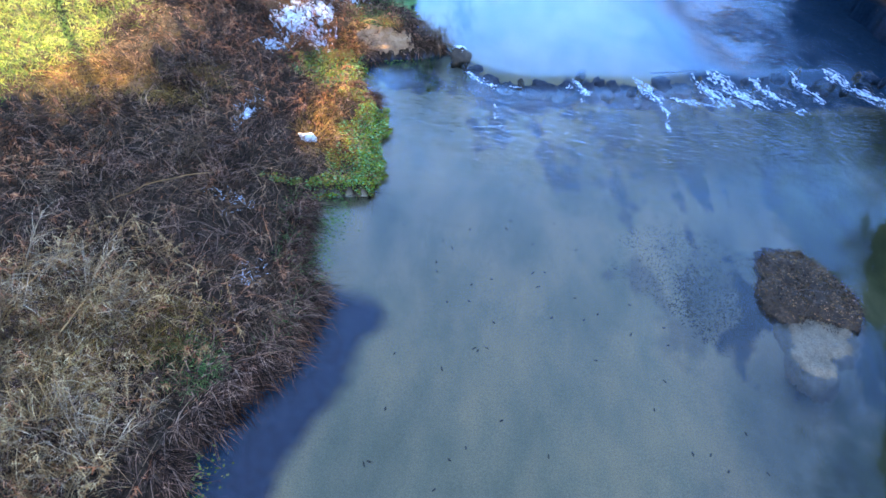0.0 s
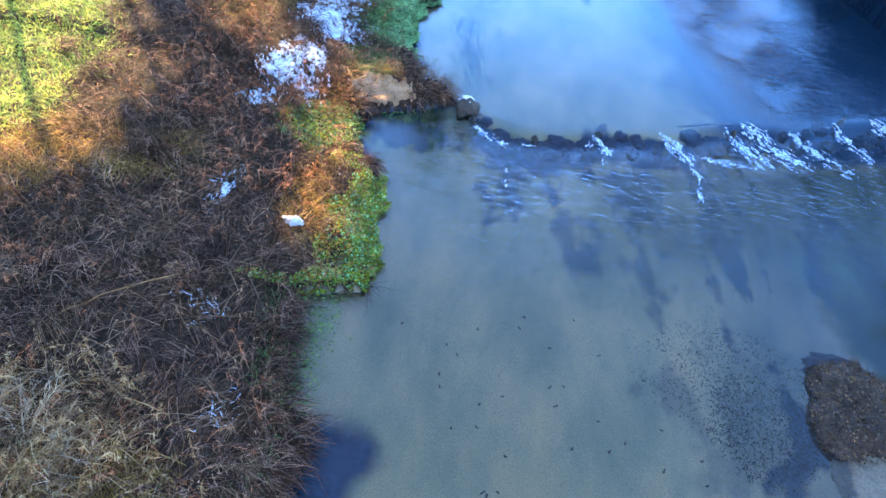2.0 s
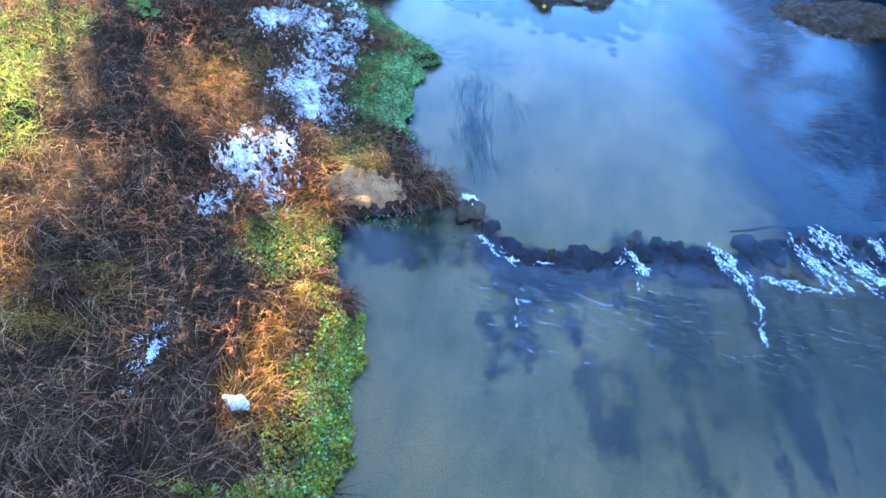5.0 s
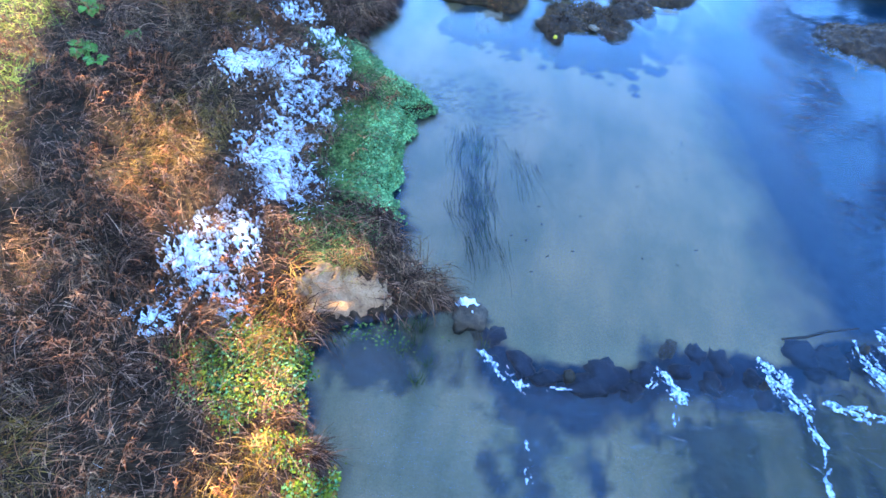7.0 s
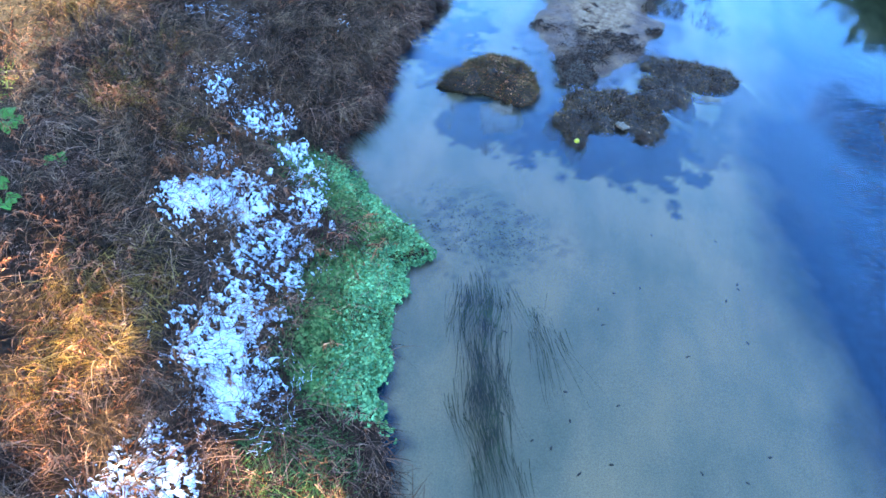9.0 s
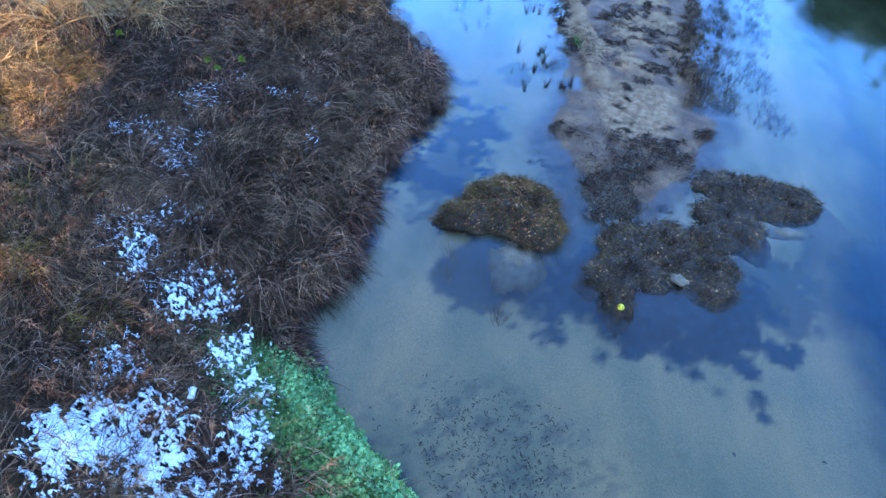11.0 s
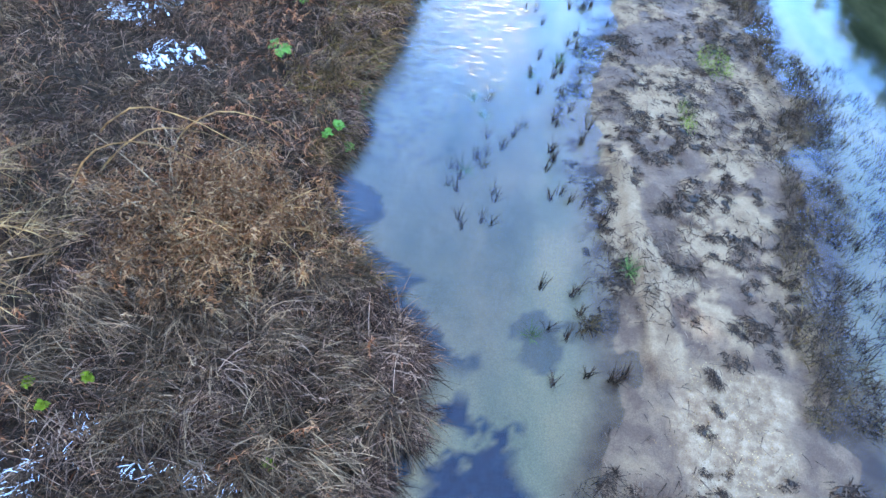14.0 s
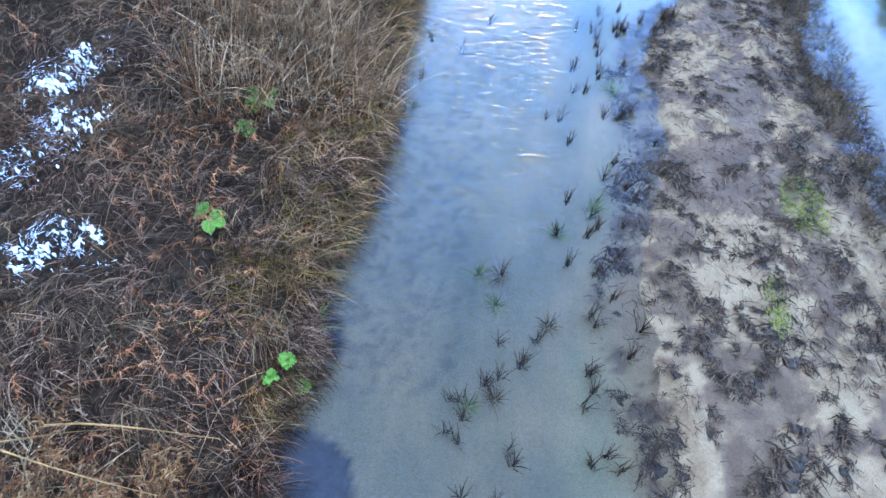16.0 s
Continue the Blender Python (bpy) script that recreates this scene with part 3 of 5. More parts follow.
# ---- where things grow ----
# snow lying in the grass: x, y, half width, half length
SNOWY = [(-3.75, 14.55, .6, .5), (-4.3, 14.6, .35, .4), (-3.0, 13.9, .55, .65), (-3.1, 12.9, .5, .75), (-2.75, 12.1, .4, .5), (-3.1, 11.0, .4, .45), (-3.35, 10.6, .3, .3), (-2.9, 10.1, .4, .35),
         (-3.4, 9.65, .28, .18), (-2.85, 14.9, .25, .35), (-4.35, 15.35, .35, .25), (-2.95, 15.4, .18, .3), (-3.25, 15.7, .18, .28), (-3.9, 16.3, .3, .4), (-4.8, 16.65, .25, .3), (-4.5, 17.3, .25, .16),
         (-6.6, 25.9, .3, .16), (-6.95, 25.55, .3, .2), (-7.9, 28.3, .25, .5), (-7.4, 27.5, .3, .22), (-7.75, 26.7, .35, .2), (-3.0, 7.3, .08, .2)]


def snow_mask(x, y):
    m = np.full(np.shape(x), -9.0)
    for cx, cy, rx, ry in SNOWY:
        m = np.maximum(m, blob(x, y, cx, cy, rx * 1.15, ry * 1.15))
    lace = 0.30 * layered(x, y, 0.5, 71, 4) + 0.34 * layered(x + 0.5 * y, y * 0.8, 0.08, 75, 2) + 0.36 * grain(x * .6 + y * .3, y * 1.2 - x * .6, 0.024, 77)
    return np.where(m > -0.5, .95 * np.clip(m, -1, .28 * smooth((17.2 - y) / .6) + .10) + 3.4 * (lace - 0.56 + .065 * smooth((15.4 - y) / .6) - .05 * smooth((9 - y) / .6)), -1)


def cress_mask(x, y):
    d = inland(x, y)
    rag = 1.2 * (layered(x, y, .35, 76) - .5)
    a = smooth((0.7 - np.abs(d - 0.25) + rag) / 0.35) * smooth((y - 5.7 + rag) / .3) * smooth((8.7 - y + rag) / .3) * smooth((0.72 - d + rag) / .35)
    b = smooth((blob(x, y, -2.1, 9.3, .8, .65) + .1 + 1.2 * (layered(x, y, .35, 70) - .5)) / .35)
    c = smooth((1.15 + 0.7 * (layered(x, y, .4, 79) - .5) - d) / 0.5) * (0.45 + 0.55 * smooth((layered(x, y, .35, 78) - .35) / .2)) * smooth((y - 11.9) / .4) * smooth((16.0 - y) / .4)
    return np.maximum(np.maximum(a, 0.35 * b), c) * (d > 0.14 - 0.6 * layered(x, y, .3, 74))


def sunlit_grass(x, y):
    """Green grass in the open part of the bank, coloured bright where sun falls."""
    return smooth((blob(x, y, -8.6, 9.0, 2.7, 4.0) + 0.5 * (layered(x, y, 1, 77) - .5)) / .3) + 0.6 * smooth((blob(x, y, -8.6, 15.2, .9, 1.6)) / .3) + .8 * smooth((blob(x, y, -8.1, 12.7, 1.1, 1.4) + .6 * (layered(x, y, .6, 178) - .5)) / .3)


def on_bank(x, y):
    return inland(x, y) > 0.0


def bush_bare(x, y):
    return (1 - .8 * smooth((blob(x, y, -1.4, 10.5, .65, .42)) / .3)) * np.maximum(0, 1 - 0.35 * smooth(snow_mask(x, y) / 0.15)) * (1 - 0.8 * smooth(cress_mask(x, y) * 1.3)) * (1 - 0.85 * np.clip(sunlit_grass(x, y), 0, 1))


def grove(x, y, seed, cut=0.5, size=1.3):
    return smooth((layered(x, y, size, seed) - cut) / 0.12)


rng = np.random.default_rng(7)
BANK = (-11.3, -0.2, -0.6, 35.5)


def view_bias(x, y):
    """Thinner growth far from the water."""
    return np.clip(1.15 - 0.09 * inland(x, y), 0.25, 1)


# matted dead grass, all over the bank
p = scatter(rng, 95000, BANK, lambda x, y: on_bank(x, y) * bush_bare(x, y) * view_bias(x, y))
turn = 6.3 * layered(p[:, 0], p[:, 1], 0.9, 81, 2) * 1.8 + rng.normal(0, 0.5, len(p))
p[:, 2] += rng.uniform(0.0, 0.17, len(p))
v, f = ribbons(p, turn, rng.uniform(-0.1, 1.1, len(p)), rng.uniform(-0.9, 0.2, len(p)), rng.uniform(0.15, 0.45, len(p)), rng.uniform(0.004, 0.009, len(p)), 3, rng.normal(0, 0.6, len(p)))
tagged(piece("matted_grass", v, f, MATTED), "dark brown matted dead grass covering the bank", "dead grass", kind="stuff")

p = scatter(rng, 16000, (-17.5, -11.0, -4, 37), lambda x, y: 0 * x + 1.0)
p[:, 2] += rng.uniform(0.0, 0.15, len(p))
v, f = ribbons(p, rng.uniform(0, 6.3, len(p)), rng.uniform(-0.1, 1.1, len(p)), rng.uniform(-0.9, 0.2, len(p)), rng.uniform(0.3, 0.7, len(p)), rng.uniform(0.01, 0.02, len(p)), 2, rng.normal(0, 0.6, len(p)))
tagged(piece("matted_grass", v, f, MATTED), "dark brown matted dead grass towards the trees", "dead grass", kind="stuff")

# bank edge fringe leaning over the water
legs = np.diff(SHORE[1:-1], axis=0)
pick = rng.choice(len(legs), 36000, p=np.hypot(*legs.T) / np.hypot(*legs.T).sum())
spot = SHORE[1:-1][pick] + legs[pick] * rng.random((36000, 1))
across = np.stack([legs[pick][:, 1], -legs[pick][:, 0]], 1) / np.hypot(*legs[pick].T)[:, None]
spot = spot + across * rng.uniform(-0.05, 0.3, (36000, 1))
y, x = spot[:, 0], spot[:, 1]
keep = (cress_mask(x, y) < 0.4) & (np.hypot(x - .2, y - 10.7) > 0.3) & (np.hypot(x + 1.45, (y - 10.5) * 1.4) > 0.47) & (inland(x, y) > -0.08) & (layered(x, y, .35, 155) > .40) & ((x < -1.7) | (y < 10.2) | (y > 12.2) | (rng.random(len(x)) < .3))
x, y = x[keep], y[keep]
p = np.stack([x, y, ground_z(x, y) + 0.04], 1)
v, f = ribbons(p, rng.normal(-0.2, 0.8, len(p)), rng.uniform(0.1, 0.9, len(p)), rng.uniform(-1.5, -0.4, len(p)), rng.uniform(0.15, 0.45, len(p)), rng.uniform(0.005, 0.012, len(p)), 3, rng.normal(0, 0.5, len(p)))
tagged(piece("overhanging_grass", v, f, MATTED), "dead grass hanging over the water's edge", "dead grass", kind="stuff")

y = rng.uniform(22.5, 35, 9000)
x = along(SHORE, y) - rng.uniform(-0.08, 0.35, len(y))
keep = layered(x, y, .5, 153) > .48
x, y = x[keep], y[keep]
p = np.stack([x, y, np.maximum(ground_z(x, y), 0) + 0.02], 1)
v, f = ribbons(p, rng.normal(-0.6, 1.0, len(p)), rng.uniform(0.5, 1.4, len(p)), rng.uniform(-0.9, 0.5, len(p)), rng.uniform(0.15, 0.45, len(p)), rng.uniform(0.006, 0.013, len(p)), 3, rng.normal(0, 0.5, len(p)))
tagged(piece("water_edge_grass", v, f, OLIVE), "olive and straw grass along the stream's edge", "grass", kind="stuff")

p = scatter(rng, 26000, BANK, lambda x, y: on_bank(x, y) * bush_bare(x, y) * view_bias(x, y) * (0.25 + 0.75 * grove(x, y, 121, .46, .8)))
p[:, 2] += rng.uniform(0.05, 0.27, len(p))
v, f = ribbons(p, rng.uniform(0, 6.3, len(p)), rng.uniform(-0.6, 0.6, len(p)), rng.uniform(-1.3, 0.4, len(p)), rng.uniform(0.03, 0.075, len(p)), rng.uniform(0.007, 0.015, len(p)), 2, rng.normal(0, 0.6, len(p)), .6)
half = rng.random(len(p)) < .28 - .16 * smooth((p[:, 1] - 22) / 1)
for k, (who, mat, label) in enumerate(((half, RUSSET, "rust-brown shrivelled leaves caught in dead grass"), (~half, MATTED, "dark brown shrivelled leaves caught in dead grass"))):
    n = np.flatnonzero(who)
    vi = (n[:, None] * 6 + np.arange(6)).ravel()
    fi = np.arange(len(n))[:, None, None] * 6 + np.array([[0, 1, 3, 2], [2, 3, 5, 4]])
    tagged(piece("dead_leaves", v[vi], fi.reshape(-1, 4), mat), label, "dead leaves", kind="stuff")

# old sedge drooping from its clumps
def drooping(name, label, n, material, weight, seed, long=(.28, .62), size=.55, messy=.45):
    r = np.random.default_rng(seed)
    p = scatter(r, n, BANK, weight)
    h = lambda x, y: layered(x, y, size, seed, 2)
    gx, gy = h(p[:, 0] + .05, p[:, 1]) - h(p[:, 0] - .05, p[:, 1]), h(p[:, 0], p[:, 1] + .05) - h(p[:, 0], p[:, 1] - .05)
    top = h(p[:, 0], p[:, 1])
    keep = top > .42
    p, gx, gy, top = p[keep], gx[keep], gy[keep], top[keep]
    p[:, 2] += .45 * (top - .42)
    k = len(p)
    v, f = ribbons(p, np.arctan2(-gy, -gx) + r.normal(0, messy, k), r.uniform(.3, 1.2, k), r.uniform(-2.1, -.7, k), r.uniform(*long, k), r.uniform(.004, .009, k), 5, r.normal(0, .35, k))
    return tagged(piece(name, v, f, material), label, "dead sedge", kind="stuff")


def mops(name, label, clumps, blades, material, weight, seed, high=(.08, .28), long=(.3, .8), comb=.75):
    """Sedge clumps whose long leaves all fall over to one side."""
    r = np.random.default_rng(seed)
    c = scatter(r, clumps, BANK, weight)
    k = len(c) * blades
    which = np.repeat(np.arange(len(c)), blades)
    lean = r.normal(-.25, .95, len(c))[which]
    side, back = r.normal(0, .16, k), r.normal(0, .09, k)
    p = c[which] + np.stack([back * np.cos(lean) - side * np.sin(lean), back * np.sin(lean) + side * np.cos(lean), r.uniform(*high, len(c))[which] * r.uniform(.2, 1.0, k)], 1)
    v, f = ribbons(p, lean + r.normal(0, comb, k), r.uniform(.3, 1.3, k), r.uniform(-2.4, -.8, k), r.uniform(*long, k), r.uniform(.005, .011, k), 6, r.normal(0, .4, k))
    return tagged(piece(name, v, f, material), label, "dead sedge", kind="stuff")


def sedge_where(x, y):
    d = inland(x, y)
    bulge = smooth((y - 15.8) / .6) * smooth((23.2 - y) / .6)
    return on_bank(x, y) * bush_bare(x, y) * (d > .12) * np.clip(.30 + .7 * bulge * smooth((4.2 - d) / 1.0), 0, 1) * smooth((8 - d) / 2)


mops("drooping_sedge", "dark brown dead sedge falling over in mop-like clumps", 170, 105, MATTED, sedge_where, 141)
mops("drooping_sedge", "grey-brown dead sedge falling over in tangled clumps", 150, 95, GREYTAN, sedge_where, 151)
mops("drooping_sedge", "grey-tan dead sedge arching over the bank's edge", 80, 75, GREYTAN, lambda x, y: sedge_where(x, y) * smooth((y - 15.8) / .6) * smooth((23.2 - y) / .6), 144, (.12, .36), (.45, .95), .45)
drooping("drooping_sedge", "rust-brown dead sedge drooping in clumps", 9000, RUSSET, lambda x, y: on_bank(x, y) * bush_bare(x, y) * (.12 + grove(x, y, 145, .52, 1.8)), 142)
drooping("drooping_sedge", "grey-tan dead sedge drooping in clumps", 9000, GREYTAN, lambda x, y: on_bank(x, y) * bush_bare(x, y) * (.1 + grove(x, y, 147, .54, 1.4)), 143)

drooping("arching_stalks", "tan dry stalks arching over the bank", 5600, TAN, lambda x, y: on_bank(x, y) * smooth((blob(x, y, -3.6, 1.9, 1.9, 2.2) + .5 * (layered(x, y, .8, 149) - .5)) / .4) * (inland(x, y) > .7), 148, (.3, .85), .45, 1.1)

# pale straw stalks lying across
p = scatter(rng, 10000, BANK, lambda x, y: on_bank(x, y) * bush_bare(x, y) * view_bias(x, y) * (0.15 + grove(x, y, 85)))
p[:, 2] += rng.uniform(0.05, 0.22, len(p))
v, f = ribbons(p, rng.uniform(0, 6.3, len(p)), rng.uniform(-0.1, 0.6, len(p)), rng.uniform(-0.6, 0.1, len(p)), rng.uniform(0.25, 0.9, len(p)), rng.uniform(0.004, 0.008, len(p)), 3, rng.normal(0, 0.5, len(p)))
tagged(piece("straw_stalks", v, f, STRAW), "pale broken straw stalks lying on dead grass", "straw", kind="stuff")


# dead weeds with drooping russet leaves
def weed_patch(name, label, n, weight, material, tall=(0.35, 0.75), leaves=26, leaf=(0.04, 0.095), seed=1, lean=0.9):
    r = np.random.default_rng(seed)
    p = scatter(r, n, BANK, weight)
    n = len(p)
    az, e0, ln = r.uniform(0, 6.3, n), r.uniform(lean, 1.45, n), r.uniform(*tall, n)
    e1 = e0 - r.uniform(0.3, 1.4, n)
    parts = [ribbons(p, az, e0, e1, ln, r.uniform(0.006, 0.010, n), 4, r.normal(0, 0.4, n))]
    ahead = np.stack([np.cos(az), np.sin(az), 0 * az], 1)
    for k in range(leaves):
        t = r.uniform(0.25, 1.0, n)
        q, steps = p.copy(), 8
        for j in range(steps):
            el = e0 + (e1 - e0) * t * (j + .5) / steps
            q = q + (ln * t / steps)[:, None] * (ahead * np.cos(el)[:, None] + np.stack([0 * el, 0 * el, np.sin(el)], 1))
        parts.append(ribbons(q, r.uniform(0, 6.3, n), r.uniform(-0.8, 0.4, n), r.uniform(-1.5, -0.5, n), r.uniform(*leaf, n), r.uniform(0.006, 0.014, n), 2, r.normal(0, 0.7, n), 0.6))
    v, f = joined(parts)
    return tagged(piece(name, v, f, material), label, "dead weeds", kind="stuff")


def russet_where(x, y):
    a = grove(x, y, 91, 0.50, 1.5) * (y < 18)
    b = .3 * smooth(blob(x, y, -5.0, 23.6, 1.5, 1.9) / .3) + .5 * smooth(blob(x, y, -4.9, 25.6, 1.0, 1.2) / .4) + .6 * smooth(blob(x, y, -5.6, 27.6, 1.1, 1.8) / .4) + 0.4 * smooth(blob(x, y, -6.5, 16.0, 1.4, 1.6) / .3)
    return np.clip(a + b, 0.03, 1) * (1 - smooth((blob(x, y, -1.9, 11.3, 1.4, 1.2)) / .3)) * on_bank(x, y) * bush_bare(x, y) * (inland(x, y) > 0.25)


weed_patch("russet_weeds", "rust-brown dead weeds with shrivelled hanging leaves", 1700, russet_where, RUSSET, seed=11)
weed_patch("grey_weeds", "grey-brown dead weeds with curled leaves", 900, lambda x, y: on_bank(x, y) * bush_bare(x, y) * np.clip(grove(x, y, 95), 0.05, 1) * (inland(x, y) > .2), MATTED, seed=12)
weed_patch("straw_weeds", "tan seed stalks standing in the dead grass", 420, lambda x, y: on_bank(x, y) * bush_bare(x, y) * np.clip(grove(x, y, 99, .52), 0.04, 1) * (inland(x, y) > .2), STRAW, seed=13, leaves=18)


weed_patch("golden_weeds", "golden tan dead weeds with curled leaves", 330, lambda x, y: on_bank(x, y) * smooth((blob(x, y, -3.1, 2.5, 1.9, 1.9) + .6 * (layered(x, y, .6, 187) - .5)) / .4) * (inland(x, y) > .5), TAN, seed=14, leaves=22)


def ochre_where(x, y):
    spots = ((-1.75, 7.6, .5, 1.3), (-4.6, 12.6, 1.0, 1.4), (-2.0, 10.2, .3, .7), (-6.4, 16.9, .8, 1.2), (-5.0, 15.7, .5, .5), (-8.2, 19.2, 1.0, 1.6), (-6.0, 7.4, 1.2, 1.0), (-1.3, 10.9, .3, .3), (-4.4, 7.6, .9, .7), (-3.3, 2.3, 1.0, .9), (-2.3, 2.9, .8, .5))
    m = np.zeros(np.shape(x))
    for cx, cy, rx, ry in spots:
        m = np.maximum(m, smooth((blob(x, y, cx, cy, rx, ry) + 0.5 * (layered(x, y, .5, 111) - .5)) / .35))
    return m * on_bank(x, y)


p = scatter(rng, 8500, BANK, ochre_where)
turn = 6.3 * layered(p[:, 0], p[:, 1], 1.0, 83, 2) * 1.6 + rng.normal(0, 0.7, len(p))
p[:, 2] += rng.uniform(0, 0.1, len(p))
v, f = ribbons(p, turn, rng.uniform(0.3, 1.3, len(p)), rng.uniform(-0.9, 0.2, len(p)), rng.uniform(0.2, 0.5, len(p)), rng.uniform(0.005, 0.011, len(p)), 3, rng.normal(0, 0.5, len(p)))
tagged(piece("ochre_grass", v, f, OCHRE), "ochre tufts of dead grass on the bank", "dead grass", kind="stuff")

# green grass
p = scatter(rng, 11000, BANK, lambda x, y: on_bank(x, y) * np.clip(.8 * smooth(blob(x, y, -1.85, 2.5, .55, .45) / .4) + 0.8 * smooth((1.4 - inland(x, y)) / .3) * smooth((y - 12.3) / .3) * smooth((16.2 - y) / .4) + .5 * smooth(blob(x, y, -2.3, 9.4, .9, .7) / .3) + .6 * smooth(blob(x, y, -1.8, 11.35, .8, .75) / .4) + .45 * smooth((.4 - inland(x, y)) / .2) * smooth((y - 2.8) / .4) * smooth((5.9 - y) / .4), 0, 1))
v, f = ribbons(p, rng.uniform(0, 6.3, len(p)), rng.uniform(0.3, 1.3, len(p)), rng.uniform(-0.6, 0.6, len(p)), rng.uniform(0.08, 0.24, len(p)), rng.uniform(0.006, 0.012, len(p)), 2, rng.normal(0, 0.5, len(p)))
tagged(piece("green_grass", v, f, GREEN), "short green grass still growing on the bank", "grass", kind="stuff")


p = scatter(rng, 16000, BANK, lambda x, y: on_bank(x, y) * np.clip(sunlit_grass(x, y), 0, 1))
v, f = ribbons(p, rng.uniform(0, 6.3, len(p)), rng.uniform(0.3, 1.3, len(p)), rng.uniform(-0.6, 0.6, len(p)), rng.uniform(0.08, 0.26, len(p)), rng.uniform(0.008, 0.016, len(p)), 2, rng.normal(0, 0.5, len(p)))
tagged(piece("meadow_grass", v, f, MEADOW), "bright yellow-green grass with low sunlight in its colour", "grass", kind="stuff")


def leaf_discs(p, size, rngk, tilt=0.5):
    """Small rounded leaves, each a bent pair of quads."""
    n = len(p)
    az = rngk.uniform(0, 6.3, n)
    return ribbons(p, az, rngk.uniform(-0.1, tilt, n), rngk.uniform(-tilt, 0.1, n), size, size * 0.95, 2, rngk.normal(0, 0.35, n), 0.45)


p = scatter(rng, 42000, BANK, cress_mask)
p[:, 2] = np.maximum(p[:, 2], water_level(p[:, 0], p[:, 1])) + rng.uniform(0.01, 0.09, len(p))
q = p[p[:, 1] < 11]
gold = rng.random(len(q)) < (.45 * layered(q[:, 0], q[:, 1], .4, 185) + .25 * smooth((inland(q[:, 0], q[:, 1]) - .2) / .5)) * np.where(q[:, 1] > 8.7, .3, 1)
v, f = leaf_discs(q[gold], rng.uniform(0.016, 0.04, gold.sum()), rng)
tagged(piece("yellowed_cress", v, f, OCHRE), "yellowed cress and grass at the water's edge", "cress", kind="stuff")
green = rng.random(len(q)) < .3
v, f = leaf_discs(q[green & ~gold], rng.uniform(0.016, 0.036, (green & ~gold).sum()), rng)
tagged(piece("cress_mat", v, f, CRESS), "bright green cress growing along the water's edge", "cress", kind="stuff")
# the rest of the cress below the weir gets the sunlit tone
q = q[~gold & ~green]
v, f = leaf_discs(q, rng.uniform(0.016, 0.038, len(q)), rng)
tagged(piece("lime_cress", v, f, LIME), "cress along the water's edge, coloured lime as in sun", "cress", kind="stuff")
p = p[p[:, 1] > 11]
olive = p[rng.random(len(p)) < .2 + .7 * smooth((inland(p[:, 0], p[:, 1]) - .25) / .5)]
v, f = leaf_discs(olive, rng.uniform(0.02, 0.05, len(olive)), rng)
tagged(piece("cress_mat", v, f, GREEN), "olive-green cress and grass behind the water's edge", "cress", kind="stuff")
p = p[smooth((inland(p[:, 0], p[:, 1]) - .22) / .5) < rng.uniform(.08, .95, len(p))]
v, f = leaf_discs(p, rng.uniform(0.018, 0.042, len(p)), rng)
tagged(piece("cress_mat", v, f, CRESS), "bright green cress growing along the water's edge", "cress", kind="stuff")


# floating leaves beside the bank
def floaters(name, label, n, spots, material, seed):
    r = np.random.default_rng(seed)
    pick = r.integers(0, len(spots), n)
    c = np.array(spots)[pick]
    x, y = c[:, 0] + r.normal(0, 1, n) * c[:, 2], c[:, 1] + r.normal(0, 1, n) * c[:, 3]
    keep = inland(x, y) < -0.01
    x, y = x[keep], y[keep]
    q = np.stack([x, y, water_level(x, y) + 0.012], 1)
    v, f = leaf_discs(q, r.uniform(0.014, 0.036, len(q)), r, 0.15)
    return tagged(piece(name, v, f, material), label, "floating leaves", kind="stuff")


floaters("floating_cress", "small green leaves floating beside the bank", 1100, [(-1.05, 4.9, .2, .55), (-1.0, 5.5, .15, .25), (-1.2, 4.5, .14, .3), (-1.25, 5.3, .12, .4), (-.95, 3.9, .1, .3), (-1.0, 10.2, .3, .12), (-1.3, 1.3, .15, .2)], GREEN, 21)

# snow lying in the grass
gx, gy = np.arange(-8.6, -1.3, 0.0145), np.arange(3.5, 29.2, 0.0145)
v, f = sheet(gx, gy, lambda x, y: 0 * x)
m = snow_mask(v[:, 0], v[:, 1])
m = np.where(on_bank(v[:, 0], v[:, 1]), m, -1)
f = f[(m[f] > 0.05).all(1)]
used, inv = np.unique(f, return_inverse=True)
v, m = v[used], m[used]
v[:, 2] = ground_z(v[:, 0], v[:, 1]) + 0.02 + .12 * smooth((v[:, 1] - 15.2) / .6) + 0.07 * smooth((m - 0.05) / 0.5) + 0.05 * (grain(v[:, 0], v[:, 1], 0.06, 131) - .5)
inv = inv.reshape(-1, 4)
mid = v[inv].mean(1)
near = np.argmin([np.hypot((mid[:, 0] - a) / rx, (mid[:, 1] - b) / ry) for a, b, rx, ry in SNOWY], 0)
for k in range(len(SNOWY)):
    own = inv[near == k]
    if len(own):
        some, back = np.unique(own, return_inverse=True)
        tagged(piece("snow_patch", v[some], back.reshape(-1, 4), SNOW, soft=True), "patch of thin old snow lying in dead grass", "snow", "snow patches on the bank", "stuff")


